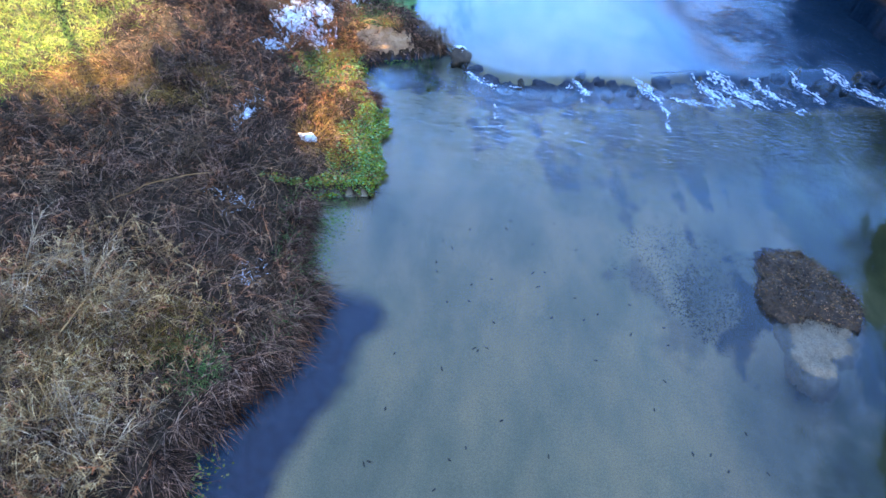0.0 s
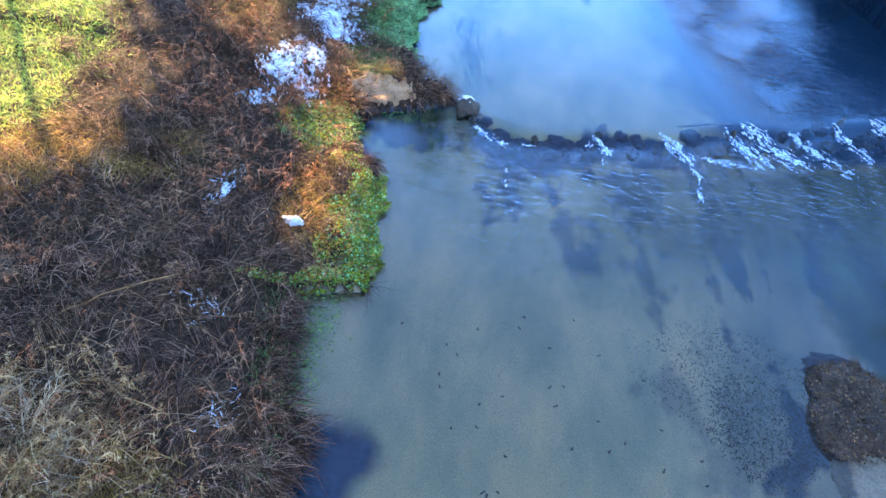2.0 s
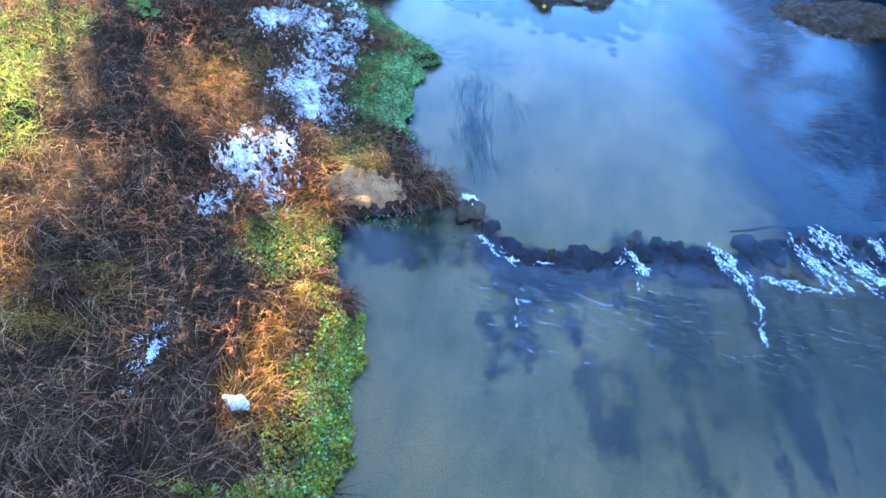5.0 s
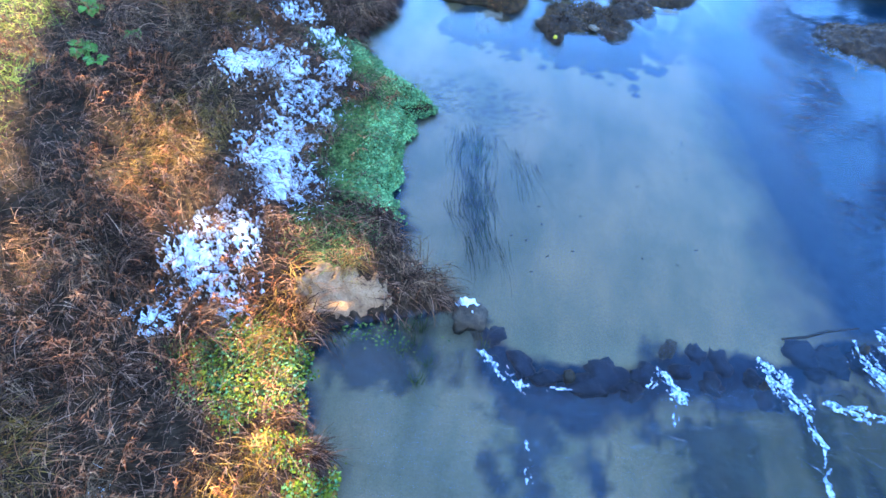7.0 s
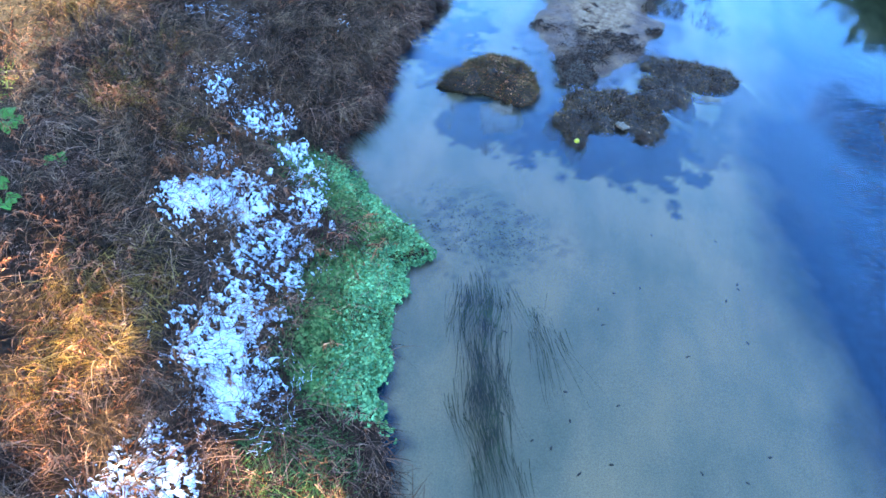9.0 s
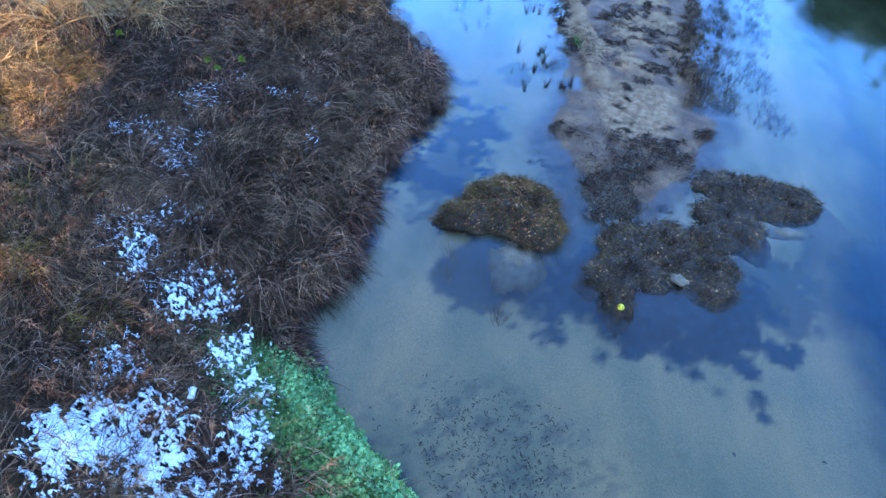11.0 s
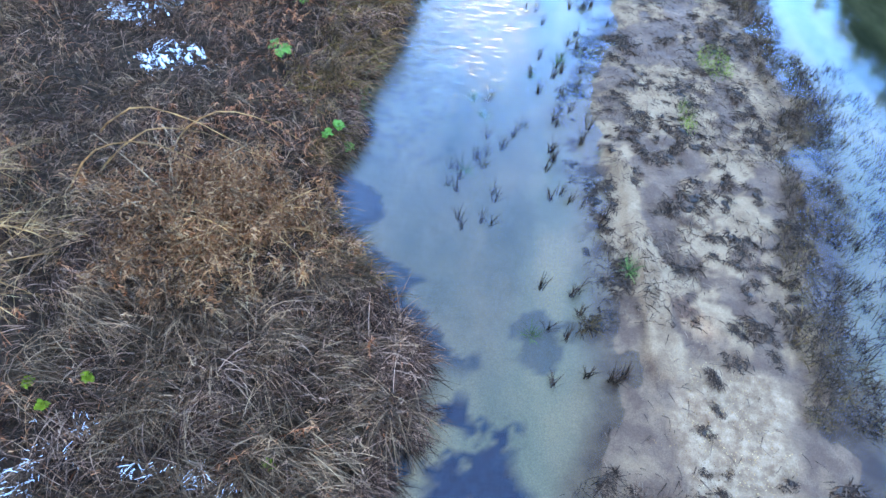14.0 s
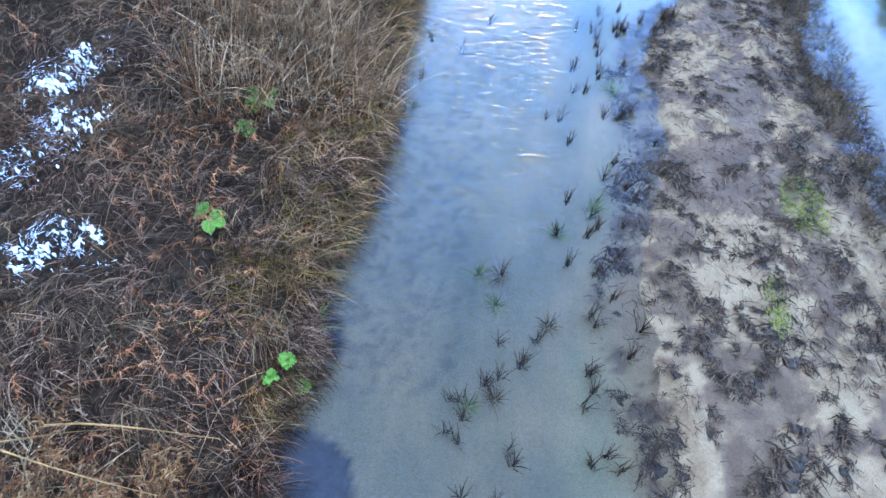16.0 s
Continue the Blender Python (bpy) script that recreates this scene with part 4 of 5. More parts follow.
# snow caught along fallen blades
def dusted(x, y):
    spots = ((-5.85, 18.75, .4, .2), (-5.25, 18.6, .3, .3), (-5.05, 18.2, .3, .25), (-5.1, 17.1, .3, .2), (-4.9, 16.7, .4, .3), (-4.05, 16.4, .45, .5), (-3.25, 15.7, .3, .35), (-4.4, 15.4, .5, .35), (-2.95, 15.3, .25, .3),
             (-5.3, 19.7, .35, .35), (-5.04, 20.3, .15, .15), (-4.1, 20.05, .6, .12), (-3.55, 19.2, .2, .2), (-4.5, 17.3, .4, .25), (-6.7, 25.7, .5, .35), (-7.4, 27.4, .4, .4), (-7.8, 26.7, .45, .35), (-7.9, 28.3, .4, .6), (-2.6, 5.15, .4, .2), (-3.0, 7.2, .15, .5), (-3.2, 10.4, .5, .6), (-2.6, 12.0, .5, .7), (-1.65, 3.9, .25, .25))
    m = np.full(np.shape(x), -9.0)
    for q in spots:
        m = np.maximum(m, blob(x, y, *q))
    return smooth((m + .15 + 2.2 * (layered(x, y, .22, 79, 3) - .5)) / .5) * on_bank(x, y)


p = scatter(rng, 3200, (-8.6, -1.4, 3.5, 29.2), dusted)
k = len(p)
p[:, 2] += rng.uniform(.02, .19, k) + .09 * smooth((p[:, 1] - 15.5) / .8)
v, f = ribbons(p, 6.3 * layered(p[:, 0], p[:, 1], .5, 133, 2) + rng.normal(0, .5, k), rng.uniform(-.1, .5, k), rng.uniform(-.6, .1, k), rng.uniform(.02, .12, k), rng.uniform(.002, .0065, k), 3, rng.normal(0, .4, k), .6)
tagged(piece("snow_on_grass", v, f, SNOW), "thin snow caught along dead grass blades", "snow", kind="stuff")


# ---- shrubs ----
def bare_shrub(name, label, x, y, reach, stems, material, seed, up=(0.5, 1.3), twigs=16, droop=1.2, leaves=0, leaf_material=None):
    r = np.random.default_rng(seed)
    root = base(name, x, y, float(ground_z(x, y)) - 0.03)
    tw, lv = [], []
    for k in range(stems):
        az, el, ln = r.uniform(0, 6.28), r.uniform(*up), reach * r.uniform(0.6, 1.1)
        q, pts = np.array([r.normal(0, .06), r.normal(0, .06), 0.0]), []
        bend, sway = r.uniform(0.4, droop), r.normal(0, 0.5)
        for j in range(7):
            pts.append(q.copy())
            a, e = az + sway * j / 6, el - bend * j / 6
            q = q + ln / 6 * np.array([math.cos(a) * math.cos(e), math.sin(a) * math.cos(e), math.sin(e)])
        rad = [max(0.0035, 0.013 * reach * (1 - j / 6.5)) for j in range(7)]
        v, f = tube(pts, rad, 4)
        piece("branch", v, f, material, root)
        pts = np.array(pts)
        t = r.uniform(1.5, 6, twigs)
        i = t.astype(int).clip(0, 5)
        s = pts[i] + (pts[i + 1] - pts[i]) * (t - i)[:, None]
        ta = az + r.normal(0, 0.9, twigs)
        te, tl = r.uniform(-0.2, 0.9, twigs), reach * r.uniform(0.15, 0.45, twigs)
        tw.append(ribbons(s, ta, te, te - r.uniform(0.2, 1.2, twigs), tl, 0.007, 4, r.normal(0, .4, twigs)))
        s2 = s + np.stack([np.cos(ta) * np.cos(te), np.sin(ta) * np.cos(te), np.sin(te)], 1) * (tl * 0.5)[:, None]
        for h in range(2):
            tw.append(ribbons(s2, ta + r.normal(0, .8, twigs), te + r.normal(-.1, .5, twigs), te - 0.8, tl * 0.5, 0.005, 3, r.normal(0, .4, twigs)))
        bunch = s2 - np.array([0, 0, .03])
        for h in range(leaves):
            q = bunch + r.normal(0, 1, s2.shape) * np.array([.035, .035, .06]) * reach
            lv.append(ribbons(q, r.uniform(0, 6.3, twigs), r.uniform(-.5, .5, twigs), r.uniform(-1.3, -.5, twigs), r.uniform(.045, .095, twigs), r.uniform(.012, .022, twigs), 2, r.normal(0, .7, twigs), .6))
    v, f = joined(tw)
    tagged(piece("twig_spray", v, f, material, root), kind="stuff")
    if lv:
        v, f = joined(lv)
        tagged(piece("foliage", v, f, leaf_material, root, "shrivelled hanging leaves"), kind="stuff")
    return tagged(root, label, "shrub")


PALE = "pale grey-tan bare shrub with arching thin twigs"
bare_shrub("bare_shrub", PALE, -4.4, 3.3, 1.1, 9, TWIG, 201)
bare_shrub("bare_shrub", PALE, -3.3, 2.9, 1.0, 10, TWIG, 202, up=(0.2, 0.9))
bare_shrub("bare_shrub", PALE, -3.3, 1.5, 1.0, 9, TWIG, 203, up=(0.3, 1.0))
bare_shrub("bare_shrub", PALE, -2.2, 1.2, 0.8, 7, TWIG, 204)
bare_shrub("bare_shrub", "tan bare shrub with dense fine twigs in low sun", -8.0, 22.0, 2.1, 26, TAN, 205, twigs=40)
bare_shrub("bare_shrub", "tan bare shrub with dense fine twigs in low sun", -9.0, 21.4, 1.9, 20, TAN, 206, twigs=34)
bare_shrub("bare_shrub", "tan bare shrub on the bank", -8.6, 18.6, 1.3, 10, TAN, 207, twigs=20)
bare_shrub("leafy_shrub", "tall collapsed shrub with rust-brown dead leaves", -5.0, 22.7, 1.5, 22, WOODY, 208, up=(.9, 1.5), twigs=13, droop=2.2, leaves=20, leaf_material=RUST)
bare_shrub("leafy_shrub", "collapsed shrub with rust-brown dead leaves and pale branches", -4.3, 22.8, 1.3, 15, TAN, 209, up=(.9, 1.5), twigs=11, droop=2.2, leaves=20, leaf_material=RUST)
bare_shrub("leafy_shrub", "rust-brown leafy shrub with upright stems", -4.5, 23.2, .9, 10, WOODY, 212, up=(1.1, 1.5), twigs=11, leaves=18, leaf_material=RUST)
bare_shrub("bare_shrub", "pale bare branches fanning out above dead weeds", -5.5, 23.1, 1.2, 7, TWIG, 213, up=(.7, 1.3), twigs=5, droop=.9)
bare_shrub("bare_shrub", "straw-coloured leaning shrub beside the stream", -6.2, 30.3, 1.5, 14, STRAW, 210, up=(0.7, 1.4), twigs=18)
bare_shrub("bare_shrub", "straw-coloured leaning shrub beside the stream", -5.0, 29.4, 1.2, 12, STRAW, 211, up=(0.6, 1.3), twigs=18)


# tall dead reeds beside the stream
p = scatter(rng, 2600, BANK, lambda x, y: on_bank(x, y) * smooth((blob(x, y, -5.4, 29.2, 1.7, 1.5) + .7 * (layered(x, y, .6, 161) - .5)) / .4))
k = len(p)
e0 = rng.uniform(1.0, 1.5, k)
v, f = ribbons(p, rng.normal(-.5, 1.0, k), e0, e0 - rng.uniform(.2, 1.3, k), rng.uniform(.6, 1.35, k), rng.uniform(.008, .016, k), 5, rng.normal(0, .4, k))
half = np.repeat(rng.random(k) < .5, 5)
tagged(piece("tall_reeds", v, f[half], TWIG), "tall pale grey dead reeds beside the stream", "reeds", kind="stuff")
f = f[~half]
tagged(piece("tall_reeds", v, f, STRAW), "tall straw-coloured dead reeds beside the stream", "reeds", kind="stuff")


# pale grass leaning over the stream's edge
y = rng.uniform(25.2, 32, 5200)
x = along(SHORE, y) - rng.uniform(.0, 1.1, len(y)) ** 1.3
keep = layered(x, y, .5, 167) > .44
x, y = x[keep], y[keep]
k = len(x)
e0 = rng.uniform(.7, 1.45, k)
v, f = ribbons(np.stack([x, y, ground_z(x, y)], 1), rng.normal(-.3, .9, k), e0, e0 - rng.uniform(.6, 2.4, k), rng.uniform(.25, .75, k), rng.uniform(.006, .013, k), 5, rng.normal(0, .4, k))
half = np.repeat(rng.random(k) < .6, 5)
tagged(piece("leaning_grass", v, f[half], STRAW), "straw-coloured dead grass leaning over the stream", "grass", kind="stuff")
tagged(piece("leaning_grass", v, f[~half], OCHRE), "olive dead grass leaning over the stream", "grass", kind="stuff")


# long stems fallen across the weeds
def fallen_stem(x, y, az, long, rise, seed):
    r = np.random.default_rng(seed)
    pts = [(long * t * math.cos(az + .25 * t) , long * t * math.sin(az + .25 * t), .12 + rise * math.sin(2.6 * t) + r.normal(0, .012)) for t in np.linspace(0, 1, 9)]
    v, f = tube(pts, [.013 * (1 - .7 * t) for t in np.linspace(0, 1, 9)], 5)
    ob = piece("fallen_stem", v, f, TAN, soft=True)
    ob.location = (x, y, float(ground_z(x, y)))
    return tagged(ob, "long pale dry stem fallen across dead weeds", "stem", "fallen stems")


r = np.random.default_rng(163)
for k, (x, y, az, long) in enumerate([(-6.9, 24.0, -.45, 2.6), (-6.6, 23.4, .1, 1.6), (-5.9, 23.9, -.2, 1.8), (-6.8, 23.0, -.1, 1.9), (-5.2, 22.6, -.5, 1.2), (-4.2, 2.6, .9, 1.3), (-4.0, 4.6, .35, 1.5), (-3.4, 2.2, 1.2, 1.2), (-7.4, 30.5, .0, 2.6), (-6.4, 30.2, .35, 1.9), (-7.8, 21.2, .2, 1.8)]):
    fallen_stem(x, y, az, long, r.uniform(.7, 1.1) if k < 5 else r.uniform(.15, .4), 164 + k)


# ---- leafy plants ----
def dock_plant(name, label, x, y, n, size, seed, up=0.9, z=0.12, material=None):
    r = np.random.default_rng(seed)
    root = base(name, x, y, float(ground_z(x, y)) + z - 0.04)
    for k in range(n):
        az, ln = k * 2.4 + r.normal(0, .3), size * r.uniform(0.7, 1.15)
        t = np.linspace(0, 1, 7)
        el = r.uniform(0.3, up) - 1.1 * t
        cx, cz = np.cumsum(np.cos(el)) * ln / 7, np.cumsum(np.sin(el)) * ln / 7
        w = ln * 0.27 * np.sin(np.pi * np.clip(t * 0.97 + 0.03, 0, 1)) ** 0.8 + 0.004
        rows = []
        for q in (-1, -0.5, 0, 0.5, 1):
            wave = 0.012 * np.sin(9 * t + q * 3 + k)
            rows.append(np.stack([cx * math.cos(az) - q * w * math.sin(az), cx * math.sin(az) + q * w * math.cos(az), cz + 0.18 * w * abs(q) + wave * abs(q) + r.uniform(0, .004)], 1))
        v = np.concatenate(rows)
        f = [(i * 7 + j, i * 7 + j + 1, (i + 1) * 7 + j + 1, (i + 1) * 7 + j) for i in range(4) for j in range(6)]
        piece("leaf", v, f, material or LEAF, root, soft=True)
    return tagged(root, label, "plant")


DOCK = "green broad-leaved dock plant among dead grass"
for k, (x, y, n, s) in enumerate([(-6.95, 14.1, 9, .34), (-7.5, 15.3, 8, .32), (-6.55, 13.85, 7, .24), (-6.35, 14.75, 6, .2), (-5.35, 26.45, 7, .26), (-5.4, 28.45, 9, .26), (-5.4, 27.85, 6, .2), (-9.2, 10.2, 8, .3)]):
    dock_plant("dock_plant", DOCK, x, y, n, s, 300 + k)
for k, (x, y) in enumerate([(-5.75, 20.6), (-5.5, 20.4), (-5.25, 20.75), (-3.3, 20.3), (-7.4, 20.9)]):
    dock_plant("sprouting_plant", "yellow-green leafy sprout among dead weeds", x, y, 26, .075, 330 + k, 1.55, 0.22, LIME)
for k, (x, y, n) in enumerate([(-3.95, 24.95, 20), (-3.78, 24.8, 16), (-4.05, 24.75, 12)]):
    dock_plant("bramble_sprout", "bright green bramble leaves over the water's edge", x, y, n + 10, .10, 350 + k, 1.55, 0.2)


def grass_tuft(name, label, x, y, n, tall, material, seed, spread=0.05, up=(0.5, 1.45), width=0.009, z=None, droop=1.4):
    r = np.random.default_rng(seed)
    zz = float(ground_z(x, y)) - 0.01 if z is None else z
    a, rad = r.uniform(0, 6.3, n), spread * np.sqrt(r.random(n)) * (0.7 + 0.5 * np.sin(2 * r.uniform(0, 6.3, n) + seed))
    q = np.stack([rad * np.cos(a), rad * np.sin(a), 0 * a], 1)
    e0 = r.uniform(*up, n)
    v, f = ribbons(q, a + r.normal(0, 0.6 if material not in (SOOT, ROT) else 2.5, n), e0, e0 - r.uniform(0.2, droop, n), tall * r.uniform(.55, 1.1, n), width * r.uniform(.6, 1.2, n), 4, r.normal(0, .4, n))
    ob = piece(name, v, f, material)
    ob.location = (x, y, zz)
    return tagged(ob, label, "grass tuft") if label else ob


SEDGE = "green sedge tuft standing in shallow water"
for k, (x, y, tall) in enumerate([(-.3, 22.6, .3), (-.95, 22.4, .2), (.18, 23.5, .22), (-1.95, 26.6, .28), (-1.97, 26.2, .2), (-2.2, 26.6, .24), (-1.35, 26.0, .2), (-1.32, 27.3, .22), (-.91, 27.7, .24),
                               (-1.85, 25.1, .26), (-2.13, 25.0, .2), (-.66, 30.0, .3), (-3.48, 29.2, .16), (-3.9, 25.5, .35), (-3.95, 26.6, .35), (-3.85, 24.6, .35), (-3.9, 26.1, .3)]):
    tagged(grass_tuft("sedge_tuft", SEDGE, x, y, 46, tall, GREEN if k % 3 else OLIVE, 400 + k, .06, (.8, 1.5), .012, None, 1.6), group="sedge tufts in the stream")
# dead reeds
spots = [(-1.89, 25.75), (-2.31, 24.7), (-2.18, 24.6), (-2.06, 24.1), (-1.65, 24.6), (-.87, 25.3), (-.9, 25.55), (-1.49, 25.8), (-3.5, 29.85), (-3.0, 30.7), (-3.5, 30.75), (-2.65, 31.6),
         (-1.59, 29.4), (-.87, 30.3), (-1.24, 28.9), (-3.6, 29.0), (-2.0, 23.95), (-1.61, 24.05), (-.85, 26.1), (-.91, 25.5), (-.58, 24.55), (-.43, 23.1), (-1.35, 27.3), (-.94, 27.6)]
r = np.random.default_rng(41)
for k in range(175):
    y = r.uniform(21.4, 28.8)
    spots.append((float(along(BAR_RIGHT, y)) + r.uniform(-.15, 1.0), y))
for k in range(22):
    spots.append((r.uniform(-1.4, -.5), r.uniform(27.2, 32.5)))
for k in range(10):
    spots.append((r.uniform(-2.4, -1.6), r.uniform(23.8, 25.6)))
for k in range(40):
    y = r.uniform(21.5, 32)
    spots.append((float(along(BAR_LEFT, y)) + r.normal(.05, .28), y))
variants = []
for k in range(6):
    variants.append(grass_tuft("dead_reed", "blackened dead reed stems standing in shallow water", *spots[24 + k], 20, .2, SOOT, 430 + k, .15, (1.0, 1.56), .011, None, 1.3))
    tagged(variants[-1], category="reeds", group="dead reeds in the shallows")
for k in range(6):
    variants.append(grass_tuft("dead_reed", "short blackened reed stems standing in shallow water", *spots[k], 15, .27, SOOT, 440 + k, .05, (1.15, 1.56), .015, None, .9))
    tagged(variants[-1], category="reeds", group="dead reeds in the shallows")
for k, (x, y) in enumerate(spots[6:24] + spots[30:]):
    copy_thing(variants[k % 6 + (0 if x > 2 else 6)], pose(x, y, float(ground_z(x, y)), 0, 0, 57 * k))
for k, (x, y) in enumerate([(-1.3, 17.9), (-1.3, 17.6), (-1.4, 18.5), (-.58, 17.1), (.45, 10.35), (-.35, 10.45), (-.5, 10.4), (-.2, 10.02), (-.28, 9.75), (-.55, 10.1), (-.4, 10.2)]):
    tagged(grass_tuft("yellow_reed", "yellowish reed tuft standing in the water", x, y, 44, .3, OCHRE if k < 4 else GREEN, 460 + k, .1, (1.15, 1.52), .008, None, .6), group="yellow reeds")

# tussocks on the mud bar
heads = []
for k in range(9):
    root = base("mud_tussock", 0, 0, 0)
    part("mound", ball(np.random.default_rng(470 + k), 0.075, .05, .016, .7, 2, 2.4), PEAT, root)
    r = np.random.default_rng(480 + k)
    tips = r.integers(4, 9)
    cx, cy = r.normal(0, .085, tips), r.normal(.02, .07, tips)
    who = r.integers(0, tips, 150)
    q = np.stack([cx[who] + r.normal(0, .032, 150), cy[who] + r.normal(0, .025, 150), .012 + 0 * who], 1)
    v, f = ribbons(q, -math.pi / 2 + r.normal(0, 1.2, 150), r.uniform(-.1, .9, 150), r.uniform(-1.2, 0, 150), r.uniform(.025, .13, 150), r.uniform(.005, .016, 150), 3, r.normal(0, .5, 150), .7)
    tagged(piece("grass", v, f, ROT, root), kind="stuff")
    heads.append(tagged(root, "dark rotten plant tussock draped over pale mud", "tussock", "tussocks on the mud bar"))
r = np.random.default_rng(43)
taken, first = [], 0
for k in range(9000):
    x, y = (r.uniform(-1, 3.6), r.uniform(19.0, 33.5)) if k > 60 else (1.0 + r.normal(0, .33), 20.1 + r.normal(0, .45))
    if on_bar(x, y) < (0.0 if k > 60 else -.3) or (20.9 < y < 22.7 and r.random() < .88) or r.random() > .04 + float(grove(x, y, 173, .50, .55)) or min([9] + [math.hypot(x - a, y - b) for a, b in taken]) < (0.19 if k > 60 else .1):
        continue
    if float(on_ridge(x, y)) > .2 and y < 25:
        continue
    taken.append((x, y))
    m = pose(x, y, float(ground_z(x, y)) - 0.005, 0, 0, r.normal(0, 40)) @ Matrix.Scale(r.uniform(.4, 1.0) + .9 * r.random() ** 3, 4)
    if first < 9:
        heads[first].matrix_basis, first = m, first + 1
    else:
        copy_thing(heads[len(taken) % 9], m).matrix_basis = m
    if len(taken) >= 290:
        break
p = scatter(rng, 13000, (-1, 3.8, 19.2, 34), lambda x, y: (on_bar(x, y) > -.05) * (.04 + .5 * smooth((y - 26) / 2) + grove(x, y, 173, .47, .7)) * (1 - .9 * smooth((y - 20.7) / .4) * smooth((23.0 - y) / .4)))
v, f = ribbons(p + (0, 0, .01), -1.3 + rng.normal(0, .9, len(p)), rng.uniform(-.1, .8, len(p)), rng.uniform(-.8, .1, len(p)), rng.uniform(.04, .2, len(p)), rng.uniform(.005, .013, len(p)), 2, rng.normal(0, .6, len(p)))
tagged(piece("rotten_litter", v, f, ROT), "dark rotten stems and leaves strewn over the mud", "litter", kind="stuff")
p = scatter(rng, 900, (.9, 2.2, 25.8, 29), lambda x, y: smooth(np.maximum(blob(x, y, 1.15, 26.6, .16, .5), blob(x, y, 1.75, 28.2, .35, .6)) / .3))
v, f = ribbons(p, rng.uniform(0, 6.3, len(p)), rng.uniform(.5, 1.3, len(p)), 0.2, rng.uniform(.03, .08, len(p)), .008, 2)
tagged(piece("fresh_grass", v, f, LIME), "thin fresh green grass sprouting on the mud", "grass", kind="stuff")


p = scatter(rng, 1500, (.3, 2.2, 20.5, 22.8), lambda x, y: smooth((blob(x, y, 1.2, 21.6, .75, 1.05) + .9 * (layered(x, y, .3, 175) - .5)) / .4))
v, f = leaf_discs(p + (0, 0, .008), rng.uniform(.005, .013, len(p)), rng, .3)
tagged(piece("straw_litter", v, f, TAN), "pale straw litter washed up on the mud", "litter", kind="stuff")


# grassy margins of the bar
y = rng.uniform(21.8, 35, 13000)
x = along(BAR_RIGHT, y) + rng.uniform(-.75, .12, len(y)) + .5 * (layered(y, 0 * y, .8, 157) - .5)
keep = layered(x, y, .35, 159) > .42
x, y = x[keep], y[keep]
p = np.stack([x, y, ground_z(x, y)], 1)
half = rng.random(len(p)) < .7
for who, mat, label in ((half, ROT, "dark dead grass along the mud bar's edge"), (~half, OLIVE, "olive grass along the mud bar's edge")):
    q = p[who]
    v, f = ribbons(q, rng.uniform(0, 6.3, len(q)), rng.uniform(.6, 1.45, len(q)), rng.uniform(-.8, .7, len(q)), rng.uniform(.08, .26, len(q)), rng.uniform(.006, .013, len(q)), 3, rng.normal(0, .5, len(q)))
    tagged(piece("margin_grass", v, f, mat), label, "grass", kind="stuff")


